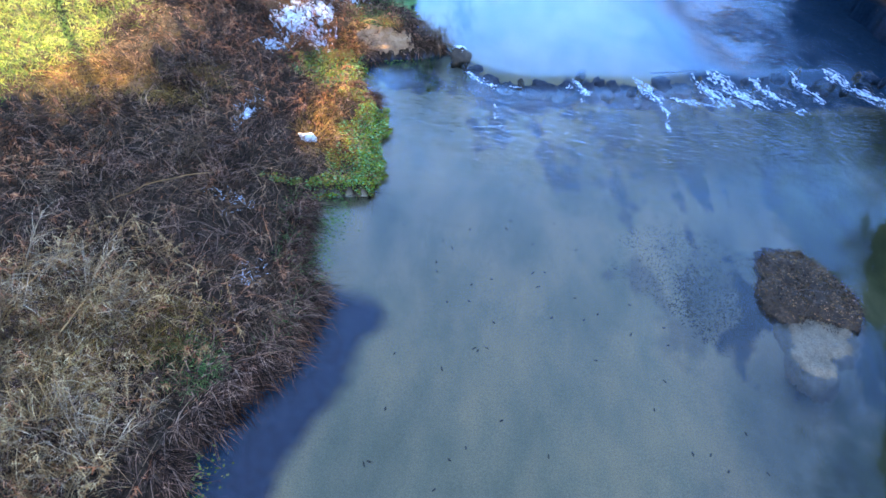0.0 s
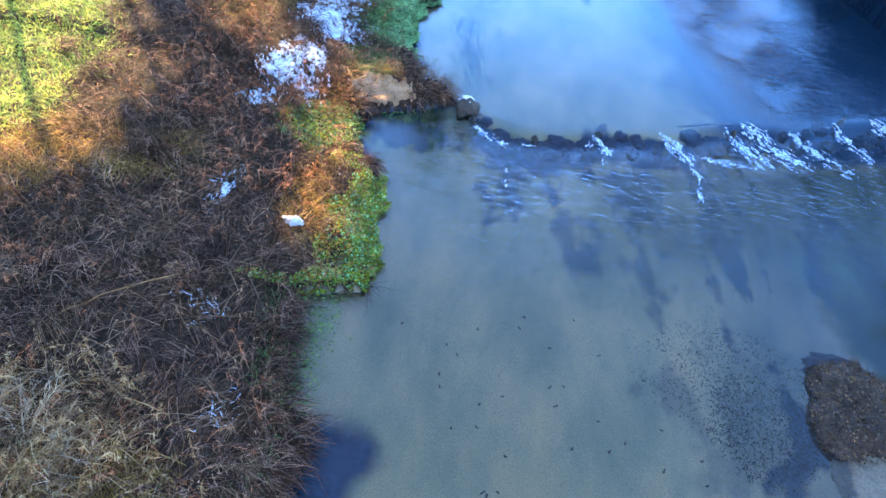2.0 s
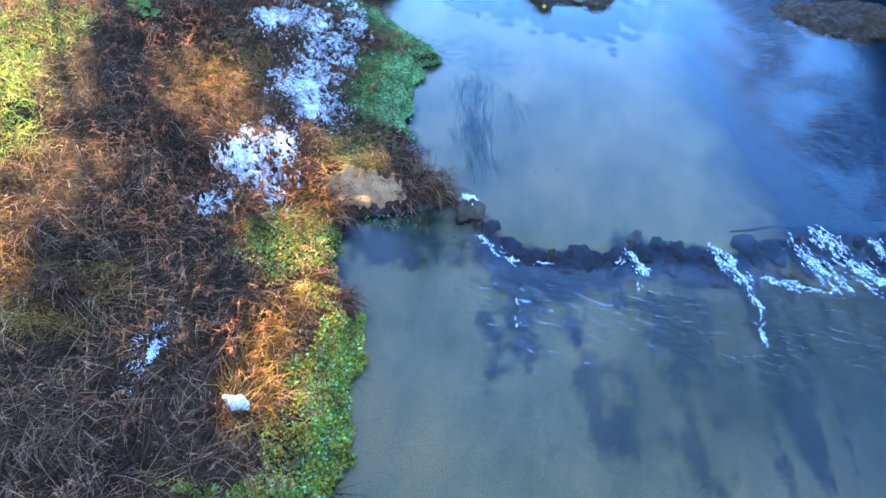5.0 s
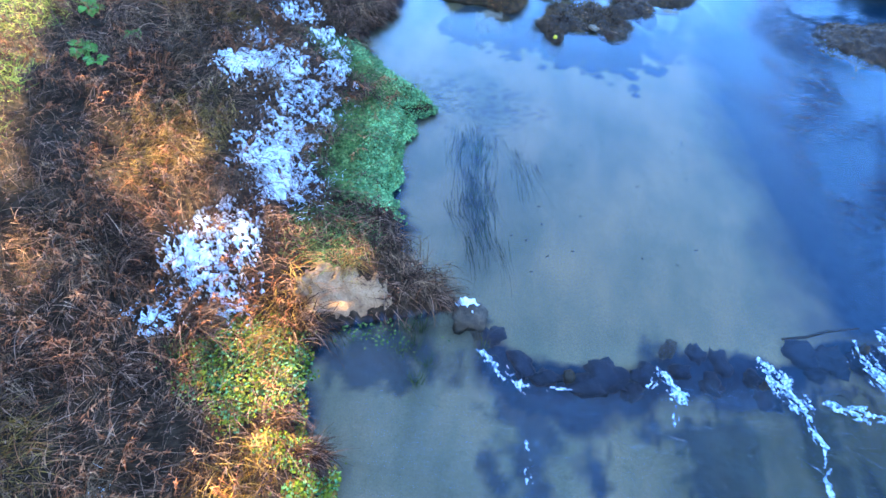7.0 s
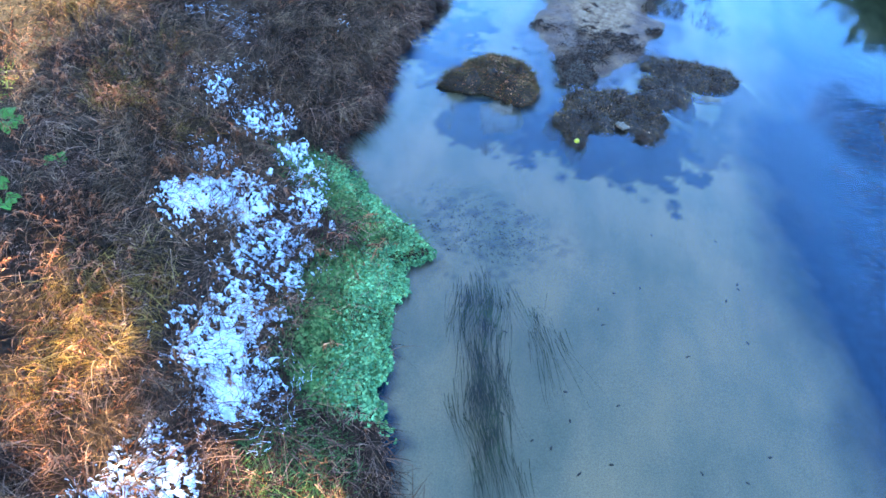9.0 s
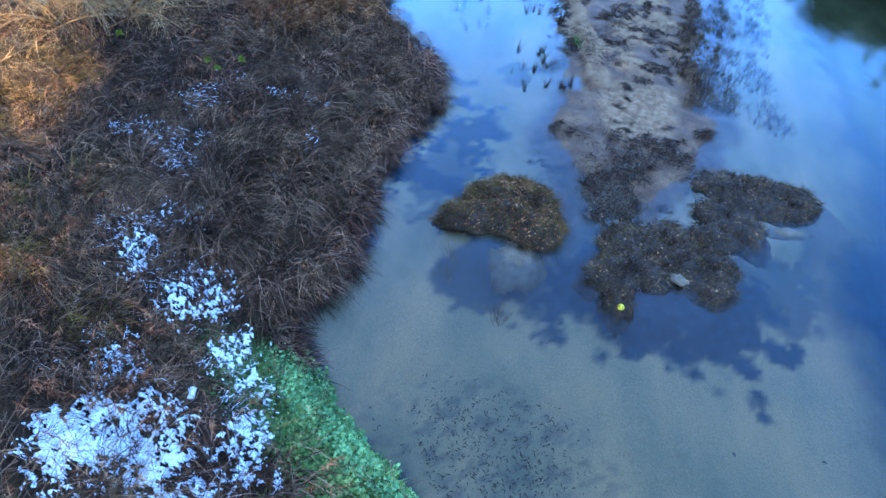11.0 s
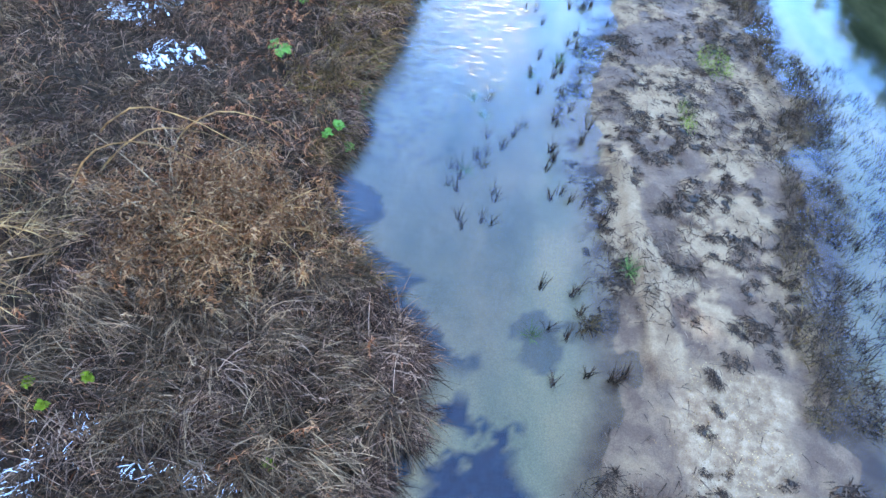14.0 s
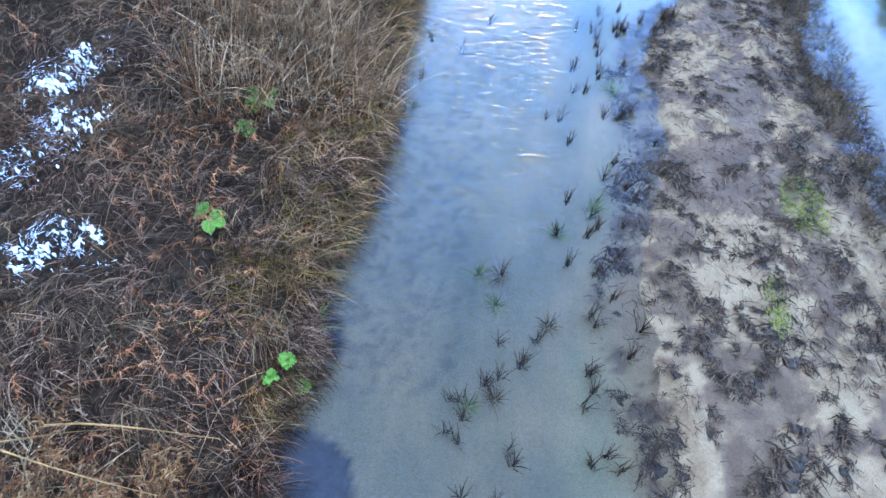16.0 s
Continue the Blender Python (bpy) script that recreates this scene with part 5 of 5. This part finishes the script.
# ---- islets ----
def islet(name, label, lobes, high, seed, soil, grass=None, blades=0, tall=.14, litter=None, chips=0, pale=0, tufts=0):
    """Low ground out of several lobes, with an uneven waterline."""
    r = np.random.default_rng(seed)
    cx, cy = (sum(q[i] for q in lobes) / len(lobes) for i in (0, 1))
    zw = float(water_level(cx, cy))
    root = base(name, cx, cy, zw)
    x0, x1 = min(q[0] - max(q[2:4]) for q in lobes) - .12, max(q[0] + max(q[2:4]) for q in lobes) + .12
    y0, y1 = min(q[1] - max(q[2:4]) for q in lobes) - .12, max(q[1] + max(q[2:4]) for q in lobes) + .12

    def height(x, y):
        m = np.full(np.shape(x), -9.0)
        for q in lobes:
            m = np.maximum(m, blob(x, y, *q))
        rough = layered(x, y, .4, seed, 3) - .5 + .6 * (layered(x, y, .1, seed + 3, 3) - .5)
        return high * smooth((m + .05) / .6) - .03 + .55 * np.clip(m, -1, 0) + (.09 + .5 * high) * rough
    v, f = sheet(np.arange(x0, x1, .032), np.arange(y0, y1, .032), height)
    f = f[(v[f][:, :, 2] > -.2).all(1)]
    used, inv = np.unique(f, return_inverse=True)
    v = v[used] - (cx, cy, 0)
    piece("soil", v, inv.reshape(-1, 4), soil, root, soft=True)
    dry = v[v[:, 2] > -.005]
    if blades:
        q = dry[r.integers(0, len(dry), blades)] + np.stack([r.normal(0, .03, blades), r.normal(0, .03, blades), 0 * r.random(blades)], 1)
        out = np.arctan2(q[:, 1], q[:, 0]) + 2.5 * (layered(q[:, 0] + cx, q[:, 1] + cy, .3, seed + 9, 2) - .5) + r.normal(0, .7, blades)
        v2, f2 = ribbons(q, out, r.uniform(.1, 1.1, blades), r.uniform(-1.0, .1, blades), tall * r.uniform(.4, 1.2, blades), r.uniform(.004, .009, blades), 2, r.normal(0, .5, blades))
        tagged(piece("grass", v2, f2, grass, root), kind="stuff")
    shore = v[(v[:, 2] > -.035) & (v[:, 2] < .02)]
    if grass and len(shore):
        q = shore[r.integers(0, len(shore), 900)]
        v2, f2 = ribbons(q, np.arctan2(q[:, 1], q[:, 0]) + r.normal(0, .9, 900), r.uniform(.2, 1.3, 900), r.uniform(-1.2, .3, 900), r.uniform(.04, .15, 900), r.uniform(.004, .010, 900), 3, r.normal(0, .4, 900))
        tagged(piece("fringe", v2, f2, ROT, root, "dark ragged grass along the waterline"), kind="stuff")
    if tufts:
        c = dry[r.integers(0, len(dry), tufts)]
        q = np.repeat(c, 26, 0) + np.stack([r.normal(0, .025, 26 * tufts), r.normal(0, .025, 26 * tufts), 0 * r.random(26 * tufts)], 1)
        e0 = r.uniform(.6, 1.5, len(q))
        v2, f2 = ribbons(q, r.uniform(0, 6.3, len(q)), e0, e0 - r.uniform(.3, 1.8, len(q)), r.uniform(.06, .19, len(q)), r.uniform(.004, .010, len(q)), 4, r.normal(0, .4, len(q)))
        tagged(piece("grass_tuft", v2, f2, SOOT, root, "dark standing grass tufts"), kind="stuff")
    if chips:
        q = dry[r.integers(0, len(dry), chips)] + np.stack([r.normal(0, .05, chips), r.normal(0, .05, chips), r.uniform(.0, .04, chips)], 1)
        v2, f2 = leaf_discs(q, r.uniform(.010, .03, chips), r)
        tagged(piece("leaf_litter", v2, f2, litter, root), kind="stuff")
    if pale:
        q = dry[r.integers(0, len(dry), pale)] + np.stack([r.normal(0, .05, pale), r.normal(0, .05, pale), r.uniform(.01, .05, pale)], 1)
        v2, f2 = leaf_discs(q, r.uniform(.012, .032, pale), r)
        tagged(piece("dry_leaves", v2, f2, STRAW, root, "pale dry leaves"), kind="stuff")
    return tagged(root, label, "islet")


islet("grass_islet", "small domed islet with olive and orange matted grass", [(-.58, 18.85, .66, .58), (-.2, 18.5, .36, .4), (-1.2, 18.45, .4, .22)], .27, 501, PEAT, OLIVE, 6000, .15, RUSSET, 1600, 260, 14)
islet("mud_islet", "dark muddy islet with rotten leaves and thin grass", [(1.45, 18.35, .85, .66), (.8, 17.9, .42, .32, 20), (2.0, 18.1, .42, .5), (.85, 17.5, .2, .35)], .11, 502, PEAT, OLIVE, 3200, .11, ROT, 2200, 170, 34)
islet("mud_islet", "dark muddy islet with sparse grass", [(2.8, 19.75, .8, .5, -10), (3.3, 19.75, .48, .42), (2.42, 19.2, .5, .6, 30), (2.2, 18.85, .35, .35)], .11, 503, PEAT, OLIVE, 3000, .10, ROT, 1500, 150, 28)
islet("mud_islet", "flat litter-strewn mud islet at the bar's tip", [(.75, 19.45, .46, .66, -10), (1.15, 20.2, .58, .5), (1.55, 20.4, .5, .3)], .05, 504, SILT, ROT, 4200, .10, ROT, 2800, 170, 30)
islet("mud_islet", "dark muddy islet in the side channel", [(7.6, 19.0, 1.3, .85), (8.4, 19.4, 1.0, .7)], .2, 505, PEAT, OLIVE, 2400, .12)
islet("mud_mound", "dark mound of gravel and rotten leaves above the water", [(6.05, 5.75, .55, .75), (6.25, 5.45, .6, .5), (5.75, 5.35, .35, .55), (6.5, 5.2, .3, .25)], .18, 506, PEAT, OLIVE, 1600, .08, ROT, 2600, 220)
islet("silt_crust", "smooth grey silt crust at the mound's foot", [(6.05, 4.75, .52, .42), (6.3, 4.85, .38, .35), (5.92, 4.35, .3, .42)], .05, 507, SILT)
islet("silt_crust", "pale silt crust at the islet's foot", [(-.45, 17.98, .36, .3), (-.38, 17.72, .24, .2), (-.58, 17.62, .14, .2)], .04, 508, SILT)
islet("silt_crust", "pale silt between the muddy islets", [(2.5, 18.95, .45, .2, 15), (3.2, 19.15, .4, .12, 10)], .05, 509, SILT)


# ---- weir ----
def stone(name, label, x, y, z, rx, ry, rz, seed, material, category="stone", group=""):
    r = np.random.default_rng(seed)
    ob = part(name, ball(r, rx, ry, rz, .36, 3, 1.8), material)
    ob.location, ob.rotation_euler = (x, y, z), (0, 0, r.uniform(0, 6.3))
    return tagged(ob, label, category, group)


r = np.random.default_rng(51)
for k in range(46):
    x = 0.25 + 9.6 * (k + r.uniform(-.5, .5)) / 46
    y = float(along(WEIR, x)) + r.uniform(-.22, .26)
    sx = r.uniform(.08, .24) if k % 6 else r.uniform(.05, .12)
    top = float(water_level(x, y)) + (r.uniform(-.2, -.08) if k % 6 else r.uniform(-.02, .03))
    h = r.uniform(.10, .16)
    stone("weir_stone", "dark wet stone in the low weir", x, y, top - h, sx, sx * r.uniform(.55, 1), h, 600 + k, STONE if k % 6 else BROWNSTONE, "stone", "stones of the weir")
stone("boulder", "dark boulder at the weir's end", .22, 10.66, -.05, .22, .19, .19, 701, BROWNSTONE)
sn = part("snow_lump", ball(np.random.default_rng(702), .10, .08, .04, .9, 3, 2.6), SNOW)
sn.location = (.18, 10.72, .13)
tagged(sn, "small lump of snow lying on the boulder", "snow")
stone("stone", "pale flat stone on the muddy islet", 1.6, 17.92, .06, .11, .08, .03, 703, PALESTONE)
v, f = sheet(np.arange(-2.3, -.7, .018), np.arange(9.9, 11.1, .018), lambda x, y: ground_z(x, y) + .045 + .07 * (layered(x, y, .22, 181, 4) - .5))
m = np.maximum(blob(v[:, 0], v[:, 1], -1.48, 10.46, .6, .4), blob(v[:, 0], v[:, 1], -1.1, 10.52, .33, .2)) + 1.3 * (layered(v[:, 0], v[:, 1], .3, 183) - .5) + .7 * (layered(v[:, 0], v[:, 1], .08, 184) - .5)
m = np.minimum(m, (inland(v[:, 0], v[:, 1]) - .12 + .5 * (layered(v[:, 0], v[:, 1], .1, 186) - .5)) * 2.5)
v[:, 2] -= .09 * (1 - smooth((m + .15) / .5))
f = f[(m[f] > -.22).all(1)]
used, inv = np.unique(f, return_inverse=True)
tagged(piece("bare_soil", v[used], inv.reshape(-1, 4), SANDY, soft=True), "patch of bare sandy soil on the bank", "soil")
stone("stone", "silted pale stone at the water's edge", -1.28, 11.6, .03, .16, .24, .06, 705, PALESTONE)


def foam(runs, seed):
    """Churned white water: torn lacy froth along each run of the current."""
    r = np.random.default_rng(seed)
    vs, fs, n = [], [], 0
    for x0, y0, x1, y1, wide, dense in runs:
        wide *= 1.25
        m = wide * 2
        v, f = sheet(np.arange(min(x0, x1) - m, max(x0, x1) + m, .011), np.arange(min(y0, y1) - m, max(y0, y1) + m, .011), lambda x, y: 0 * x)
        ux, uy = x1 - x0, y1 - y0
        size = math.hypot(ux, uy)
        a = ((v[:, 0] - x0) * ux + (v[:, 1] - y0) * uy) / size
        c = ((v[:, 1] - y0) * ux - (v[:, 0] - x0) * uy) / size + .10 * (layered(v[:, 0], v[:, 1], .25, seed + 3) - .5)
        t = np.clip(a / size, 0, 1)
        off = np.hypot(c, a - t * size) / (wide * (.75 + .5 * t))
        streak = layered(a * .35 + .2 * c, c * 1.2, .06, seed + n % 7, 3)
        fine = layered(a * .6, c * 1.1, .025, seed + 9, 2)
        k = .40 * dense - .08 - .13 * (x0 > 5) - .46 * off ** 1.3 - .10 * t + 1.5 * (streak - .5) + .9 * (fine - .5)
        keep = (k[f] > 0).all(1)
        used, inv = np.unique(f[keep], return_inverse=True)
        if not len(used):
            continue
        q = v[used]
        q[:, 2] = water_level(q[:, 0], q[:, 1]) + .006 + .03 * np.clip(k[used], 0, .5) + .012 * grain(q[:, 0], q[:, 1], .03, seed + 5)
        vs.append(q), fs.append(inv.reshape(-1, 4) + n)
        n += len(q)
    return tagged(piece("white_water", np.concatenate(vs), np.concatenate(fs), FOAM, soft=True), "white foaming water tumbling over the weir", "foam", kind="stuff")


foam([(.45, 10.2, .95, 9.88, .07, .75), (1.0, 9.85, 1.6, 9.95, .03, .5), (2.47, 10.2, 2.65, 10.35, .06, .8), (2.65, 10.36, 2.9, 10.15, .07, 1.1), (2.8, 10.2, 2.85, 9.8, .06, .5),
      (3.92, 10.75, 4.33, 10.4, .11, 1.1), (4.33, 10.4, 4.5, 9.9, .06, 1.0), (4.5, 9.9, 4.45, 9.2, .04, .5), (4.7, 10.42, 5.05, 10.4, .08, .95), (5.0, 10.3, 5.6, 10.38, .05, .9), (5.25, 11.2, 5.75, 10.6, .16, 1.2),
      (5.6, 11.45, 6.4, 10.75, .20, 1.15), (6.5, 11.45, 7.3, 10.75, .16, 1.05), (7.4, 12.0, 7.9, 11.2, .14, 1.1), (8.3, 12.3, 9.2, 11.6, .2, 1.1), (1.1, 9.2, 1.25, 8.6, .05, .35)], 55)


# ---- water weed, debris ----
n = 1050
tuft = rng.integers(0, 110, n)
u, fan = rng.random(110), np.arange(110) % 10 > 8
tx = np.where(fan, -.15 + .95 * u, -.40 + .62 * u + rng.normal(0, .16, 110))
ty = np.where(fan, 14.35 - .75 * u, 14.35 - 2.3 * u) + rng.normal(0, .16, 110)
x0, y0 = tx[tuft] + rng.normal(0, .045, n), ty[tuft] + rng.normal(0, .10, n)
p = np.stack([x0, y0, -0.04 - 0.05 * rng.random(n)], 1)
v, f = ribbons(p, -math.pi / 2 + np.where(fan, .55, .24)[tuft] + rng.normal(0, .14, 110)[tuft] + rng.normal(0, .07, n), 0.0, 0.0, rng.uniform(.2, .95, n) * rng.uniform(.35, 1.15, 110)[tuft], rng.uniform(.003, .008, n), 6)
v[:, 0] += 0.06 * np.sin(v[:, 1] * 2.3) + .025 * np.sin(v[:, 1] * 6 + v[:, 0] * 5)
tagged(piece("water_weed", v, f, CROWN), "dark trailing weed strands under the water", "water weed", kind="stuff")

# drowned rotten weed round the mound and in the shallows
def drowned(x, y):
    a = smooth((blob(x, y, 4.85, 5.25, .8, 1.0, 15) + .7 * (layered(x, y, .3, 191) - .5)) / .4)
    b = .35 * smooth((blob(x, y, 4.6, 6.0, 1.3, 1.2) + .9 * (layered(x, y, .4, 193) - .5)) / .5)
    c = .8 * smooth((blob(x, y, .1, 19.3, .55, .7) + .8 * (layered(x, y, .3, 195) - .5)) / .4)
    e = .25 * smooth((blob(x, y, -.5, 15.5, 1.2, .8) + .8 * (layered(x, y, .3, 197) - .5)) / .4)
    return np.maximum(np.maximum(a, b), np.maximum(c, e))


p = scatter(rng, 5200, (-2, 7, 4, 20.5), drowned)
p[:, 2] = np.minimum(p[:, 2] + .01, water_level(p[:, 0], p[:, 1]) - .008)
v, f = ribbons(p, -math.pi / 2 + rng.normal(0, 1.1, len(p)), 0.05, -.05, rng.uniform(.012, .06, len(p)), rng.uniform(.006, .018, len(p)), 3, rng.normal(0, .2, len(p)))
tagged(piece("drowned_weed", v, f, DEBRIS), "dark rotten weed lying on the river bed", "water weed", kind="stuff")

r = np.random.default_rng(61)
marks = [(4.95, 3.25), (1.04, 3.39), (1.33, 2.2), (2.45, 4.54), (1.52, 5.07), (3.07, 3.94), (3.98, 3.8), (1.25, 4.58), (.01, 5.87), (2.48, 2.46), (4.64, 2.7)]
marks += [(r.uniform(.3, 5.2), r.uniform(1.4, 6.5)) for k in range(50)] + [(r.uniform(-.5, 3.5), r.uniform(11.6, 16)) for k in range(26)]
proto = []
for k in range(5):
    bm = ball(np.random.default_rng(800 + k), .035, .014, .004, .6, 1, 2.5)
    proto.append(tagged(part("sunken_leaf", bm, DEBRIS), "dark sodden leaf lying on the river bed", "leaf", "leaves on the river bed"))
for k, (x, y) in enumerate(marks):
    m = pose(x, y, float(ground_z(x, y)) + .006, 0, 0, r.uniform(0, 360))
    if k < 5:
        proto[k].matrix_basis = m
    else:
        copy_thing(proto[k % 5], m)


v, f = tube([(0, 0, 0), (.3, .09, .01), (.62, .26, -.01), (1.06, .40, .0)], [.016, .022, .02, .011], 6)
ob = piece("sunken_branch", v, f, SOOT, soft=True)
ob.location = (4.24, 11.22, -.05)
tagged(ob, "dark sodden branch lying in the water above the weir", "branch")


# ---- lost things ----
def plastic_bag(x, y):
    root = base("plastic_bag", x, y, float(ground_z(x, y)) + .12)
    part("bag", ball(np.random.default_rng(901), .115, .08, .065, .4, 3, 2.2), PLASTIC, root)
    knot = part("knot", ball(np.random.default_rng(902), .04, .03, .025, .5, 2, 3), PLASTIC, root)
    knot.location = (-.13, .02, .01)
    return tagged(root, "crumpled dirty white plastic bag in dead grass", "plastic bag")


plastic_bag(-1.8, 6.8)


def crushed_can(x, y):
    root = base("drinks_can", x, y, float(ground_z(x, y)) + .16)
    v, f = tube([(0, -.06, 0), (0, -.055, 0), (0, -.02, .004), (0, .02, -.004), (0, .055, 0), (0, .06, 0)], [.026, .033, .031, .029, .033, .026], 14)
    piece("body", v, f, PLASTIC, root, soft=True)
    for s in (-1, 1):
        bm = bmesh.new()
        bmesh.ops.create_cone(bm, cap_ends=True, segments=14, radius1=.026, radius2=.024, depth=.004)
        end = part("end", bm, PALESTONE, root)
        end.matrix_basis = pose(0, s * .059, 0, 90)
    root.rotation_euler = (.1, .1, .2)
    return tagged(root, "white crushed drinks can lying in dead grass", "can")


crushed_can(-3.42, 15.12)
yb = part("ball", ball(np.random.default_rng(905), .045, .045, .045, .03, 3), YELLOW)
yb.location = (.86, 17.34, .06)
tagged(yb, "small bright yellow ball stranded in weeds", "ball")
tagged(grass_tuft("dead_reed", "brown weed clump at the islet's edge", .86, 17.3, 40, .16, OLIVE, 910, .1, (.3, 1.3)), category="reeds")


# ---- unseen trees added behind the left bank to lay shade over the river ----
BELT = -16.0
RUN_Y, RUN_Z = SUN_Y / -SUN_X, SLOPE / -SUN_X


def sunny(y, z):
    """Gaps cut under and between the crowns, by where their light should come down."""
    gx = BELT + z / RUN_Z
    gy = y - RUN_Y * (gx - BELT)
    m = np.zeros(np.shape(y), bool)
    m |= (blob(gx, gy, -3.2, 12.6, .9, 3.0) > 0) & (layered(gx, gy, .28, 161) > .575)
    m |= (blob(gx, gy, -3.4, 2.0, 1.5, 1.3) > 0) & (layered(gx, gy, .6, 157) > .54)
    m |= (blob(gx, gy, -5.1, 8.6, 2.6, 3.6) > 0) & (layered(gx, gy, .7, 153) > .60)
    for cx, cy, rx, ry in ((-8.6, 8.8, 2.6, 4.0), (-1.25, 7.6, -.1, 1.3), (-3.3, 10.4, .2, .2), (-4.9, 12.3, -.1, .2), (-1.75, 9.1, .25, .75), (-5.35, 15.4, .0, .0), (-1.45, 10.45, .25, .25),
                           (-5.7, 7.1, .7, .5), (-5.9, 8.2, .4, .5), (-4.0, 11.3, .3, .5), (-7.2, 10.6, .7, 1.6), (-8.0, 12.8, .75, 1.1), (-8.6, 15.2, 1.0, 1.8), (-8.6, 18.4, 1.5, 1.9), (-9.3, 22.3, .5, .5), (-5.3, 9.4, .2, .4), (-6.0, 7.3, .5, .4)):
        m |= blob(gx, gy, cx, cy, rx + .7, ry + .4) + 0.45 * (layered(y, z, .5, 151) - .5) > 0.0
    return m


def shade_tree(y, seed):
    r = np.random.default_rng(seed)
    tall = 22.3 + r.uniform(-.4, 1.2)
    x = BELT + r.uniform(-.5, .5)
    z0 = float(ground_z(x, y))
    root = base("tree", x, y, z0 - .05)
    pts = [(r.normal(0, .06) * k, r.normal(0, .06) * k, tall * .93 * k / 6) for k in range(7)]
    v, f = tube(pts, [.06 * (1 - k / 7) + .02 for k in range(7)], 8)
    piece("trunk", v, f, BARK, root, soft=True)
    for k in range(10):
        h, a = tall * r.uniform(.45, .9), r.uniform(0, 6.3)
        q = Vector((0, 0, h))
        w = Vector((math.cos(a), math.sin(a), r.uniform(.2, .8)))
        v, f = tube([q + w * (t * 1.9) + Vector((0, 0, -.12 * t * t)) for t in (0, .33, .66, 1)], [.07, .05, .035, .015], 5)
        piece("limb", v, f, BARK, root)
    fine = 11 < y < 40
    n = 8500 if fine else 3600
    yy, xx, zz = r.normal(0, 1.7, n), r.normal(0, .6, n), 1.0 + (tall - 1.0) * r.random(n)
    across = xx + x - BELT
    keep = ~sunny(y + yy + RUN_Y * across, zz + z0 + RUN_Z * across)
    q = np.stack([xx, yy, zz], 1)[keep]
    m, big = len(q), 1.0 if fine else 1.6
    v, f = ribbons(q, r.uniform(0, 6.3, m), r.uniform(-.6, 1.2, m), r.uniform(-.8, .8, m), r.uniform(.3, .45, m) * big, r.uniform(.2, .32, m) * big, 2, r.uniform(-1.5, 1.5, m), .5)
    tagged(piece("crown", v, f, CROWN, root), kind="stuff")
    return tagged(root, "tall dark ivy-clad tree added out of view to cast shade", "tree", "trees behind the bank")


def hedge_tree(x, y, tall, seed):
    r = np.random.default_rng(seed)
    root = base("tree", x, y, float(ground_z(x, y)) - .05)
    pts = [(r.normal(0, .04) * k, r.normal(0, .04) * k, tall * .9 * k / 6) for k in range(7)]
    v, f = tube(pts, [.11 * (1 - k / 7) + .02 for k in range(7)], 7)
    piece("trunk", v, f, BARK, root, soft=True)
    for k in range(7):
        a = r.uniform(0, 6.3)
        q, w = Vector((0, 0, tall * r.uniform(.2, .8))), Vector((math.cos(a), math.sin(a), r.uniform(.2, .8)))
        v, f = tube([q + w * t for t in (0, .4, .8, 1.1)], [.04, .03, .02, .01], 5)
        piece("limb", v, f, BARK, root)
    n = 1500 if tall < 4 else 4200
    h = r.random(n)
    wide = .35 + 1.0 * np.sin(np.pi * np.clip(h * .9 + .1, 0, 1))
    q = np.stack([r.normal(0, .6, n) * wide, r.normal(0, .8, n) * wide, .15 + tall * h], 1)
    v, f = ribbons(q, r.uniform(0, 6.3, n), r.uniform(-.6, 1.2, n), r.uniform(-.8, .8, n), r.uniform(.22, .4, n), r.uniform(.16, .28, n), 2, r.uniform(-1.5, 1.5, n), .5)
    tagged(piece("crown", v, f, CROWN if y < 24 else BUSHY, root), kind="stuff")
    return tagged(root, "dark evergreen tree overhanging the far bank", "tree", "trees along the far bank")


for k in range(22):
    y = 3 + 2.0 * k
    hedge_tree(float(along(RIGHT_BANK, y)) + 1.5 + .5 * (k % 2), y, (1.7 + 0.8 * float(grain(y, 0, 3.0, 171))) * (1.25 if y > 31 else .9 if y > 25 else .8 if y > 22 else 3.0 if y < 11.5 else 1.4), 1100 + k)
for k in range(25):
    shade_tree(2 + 2.9 * k, 1000 + k)
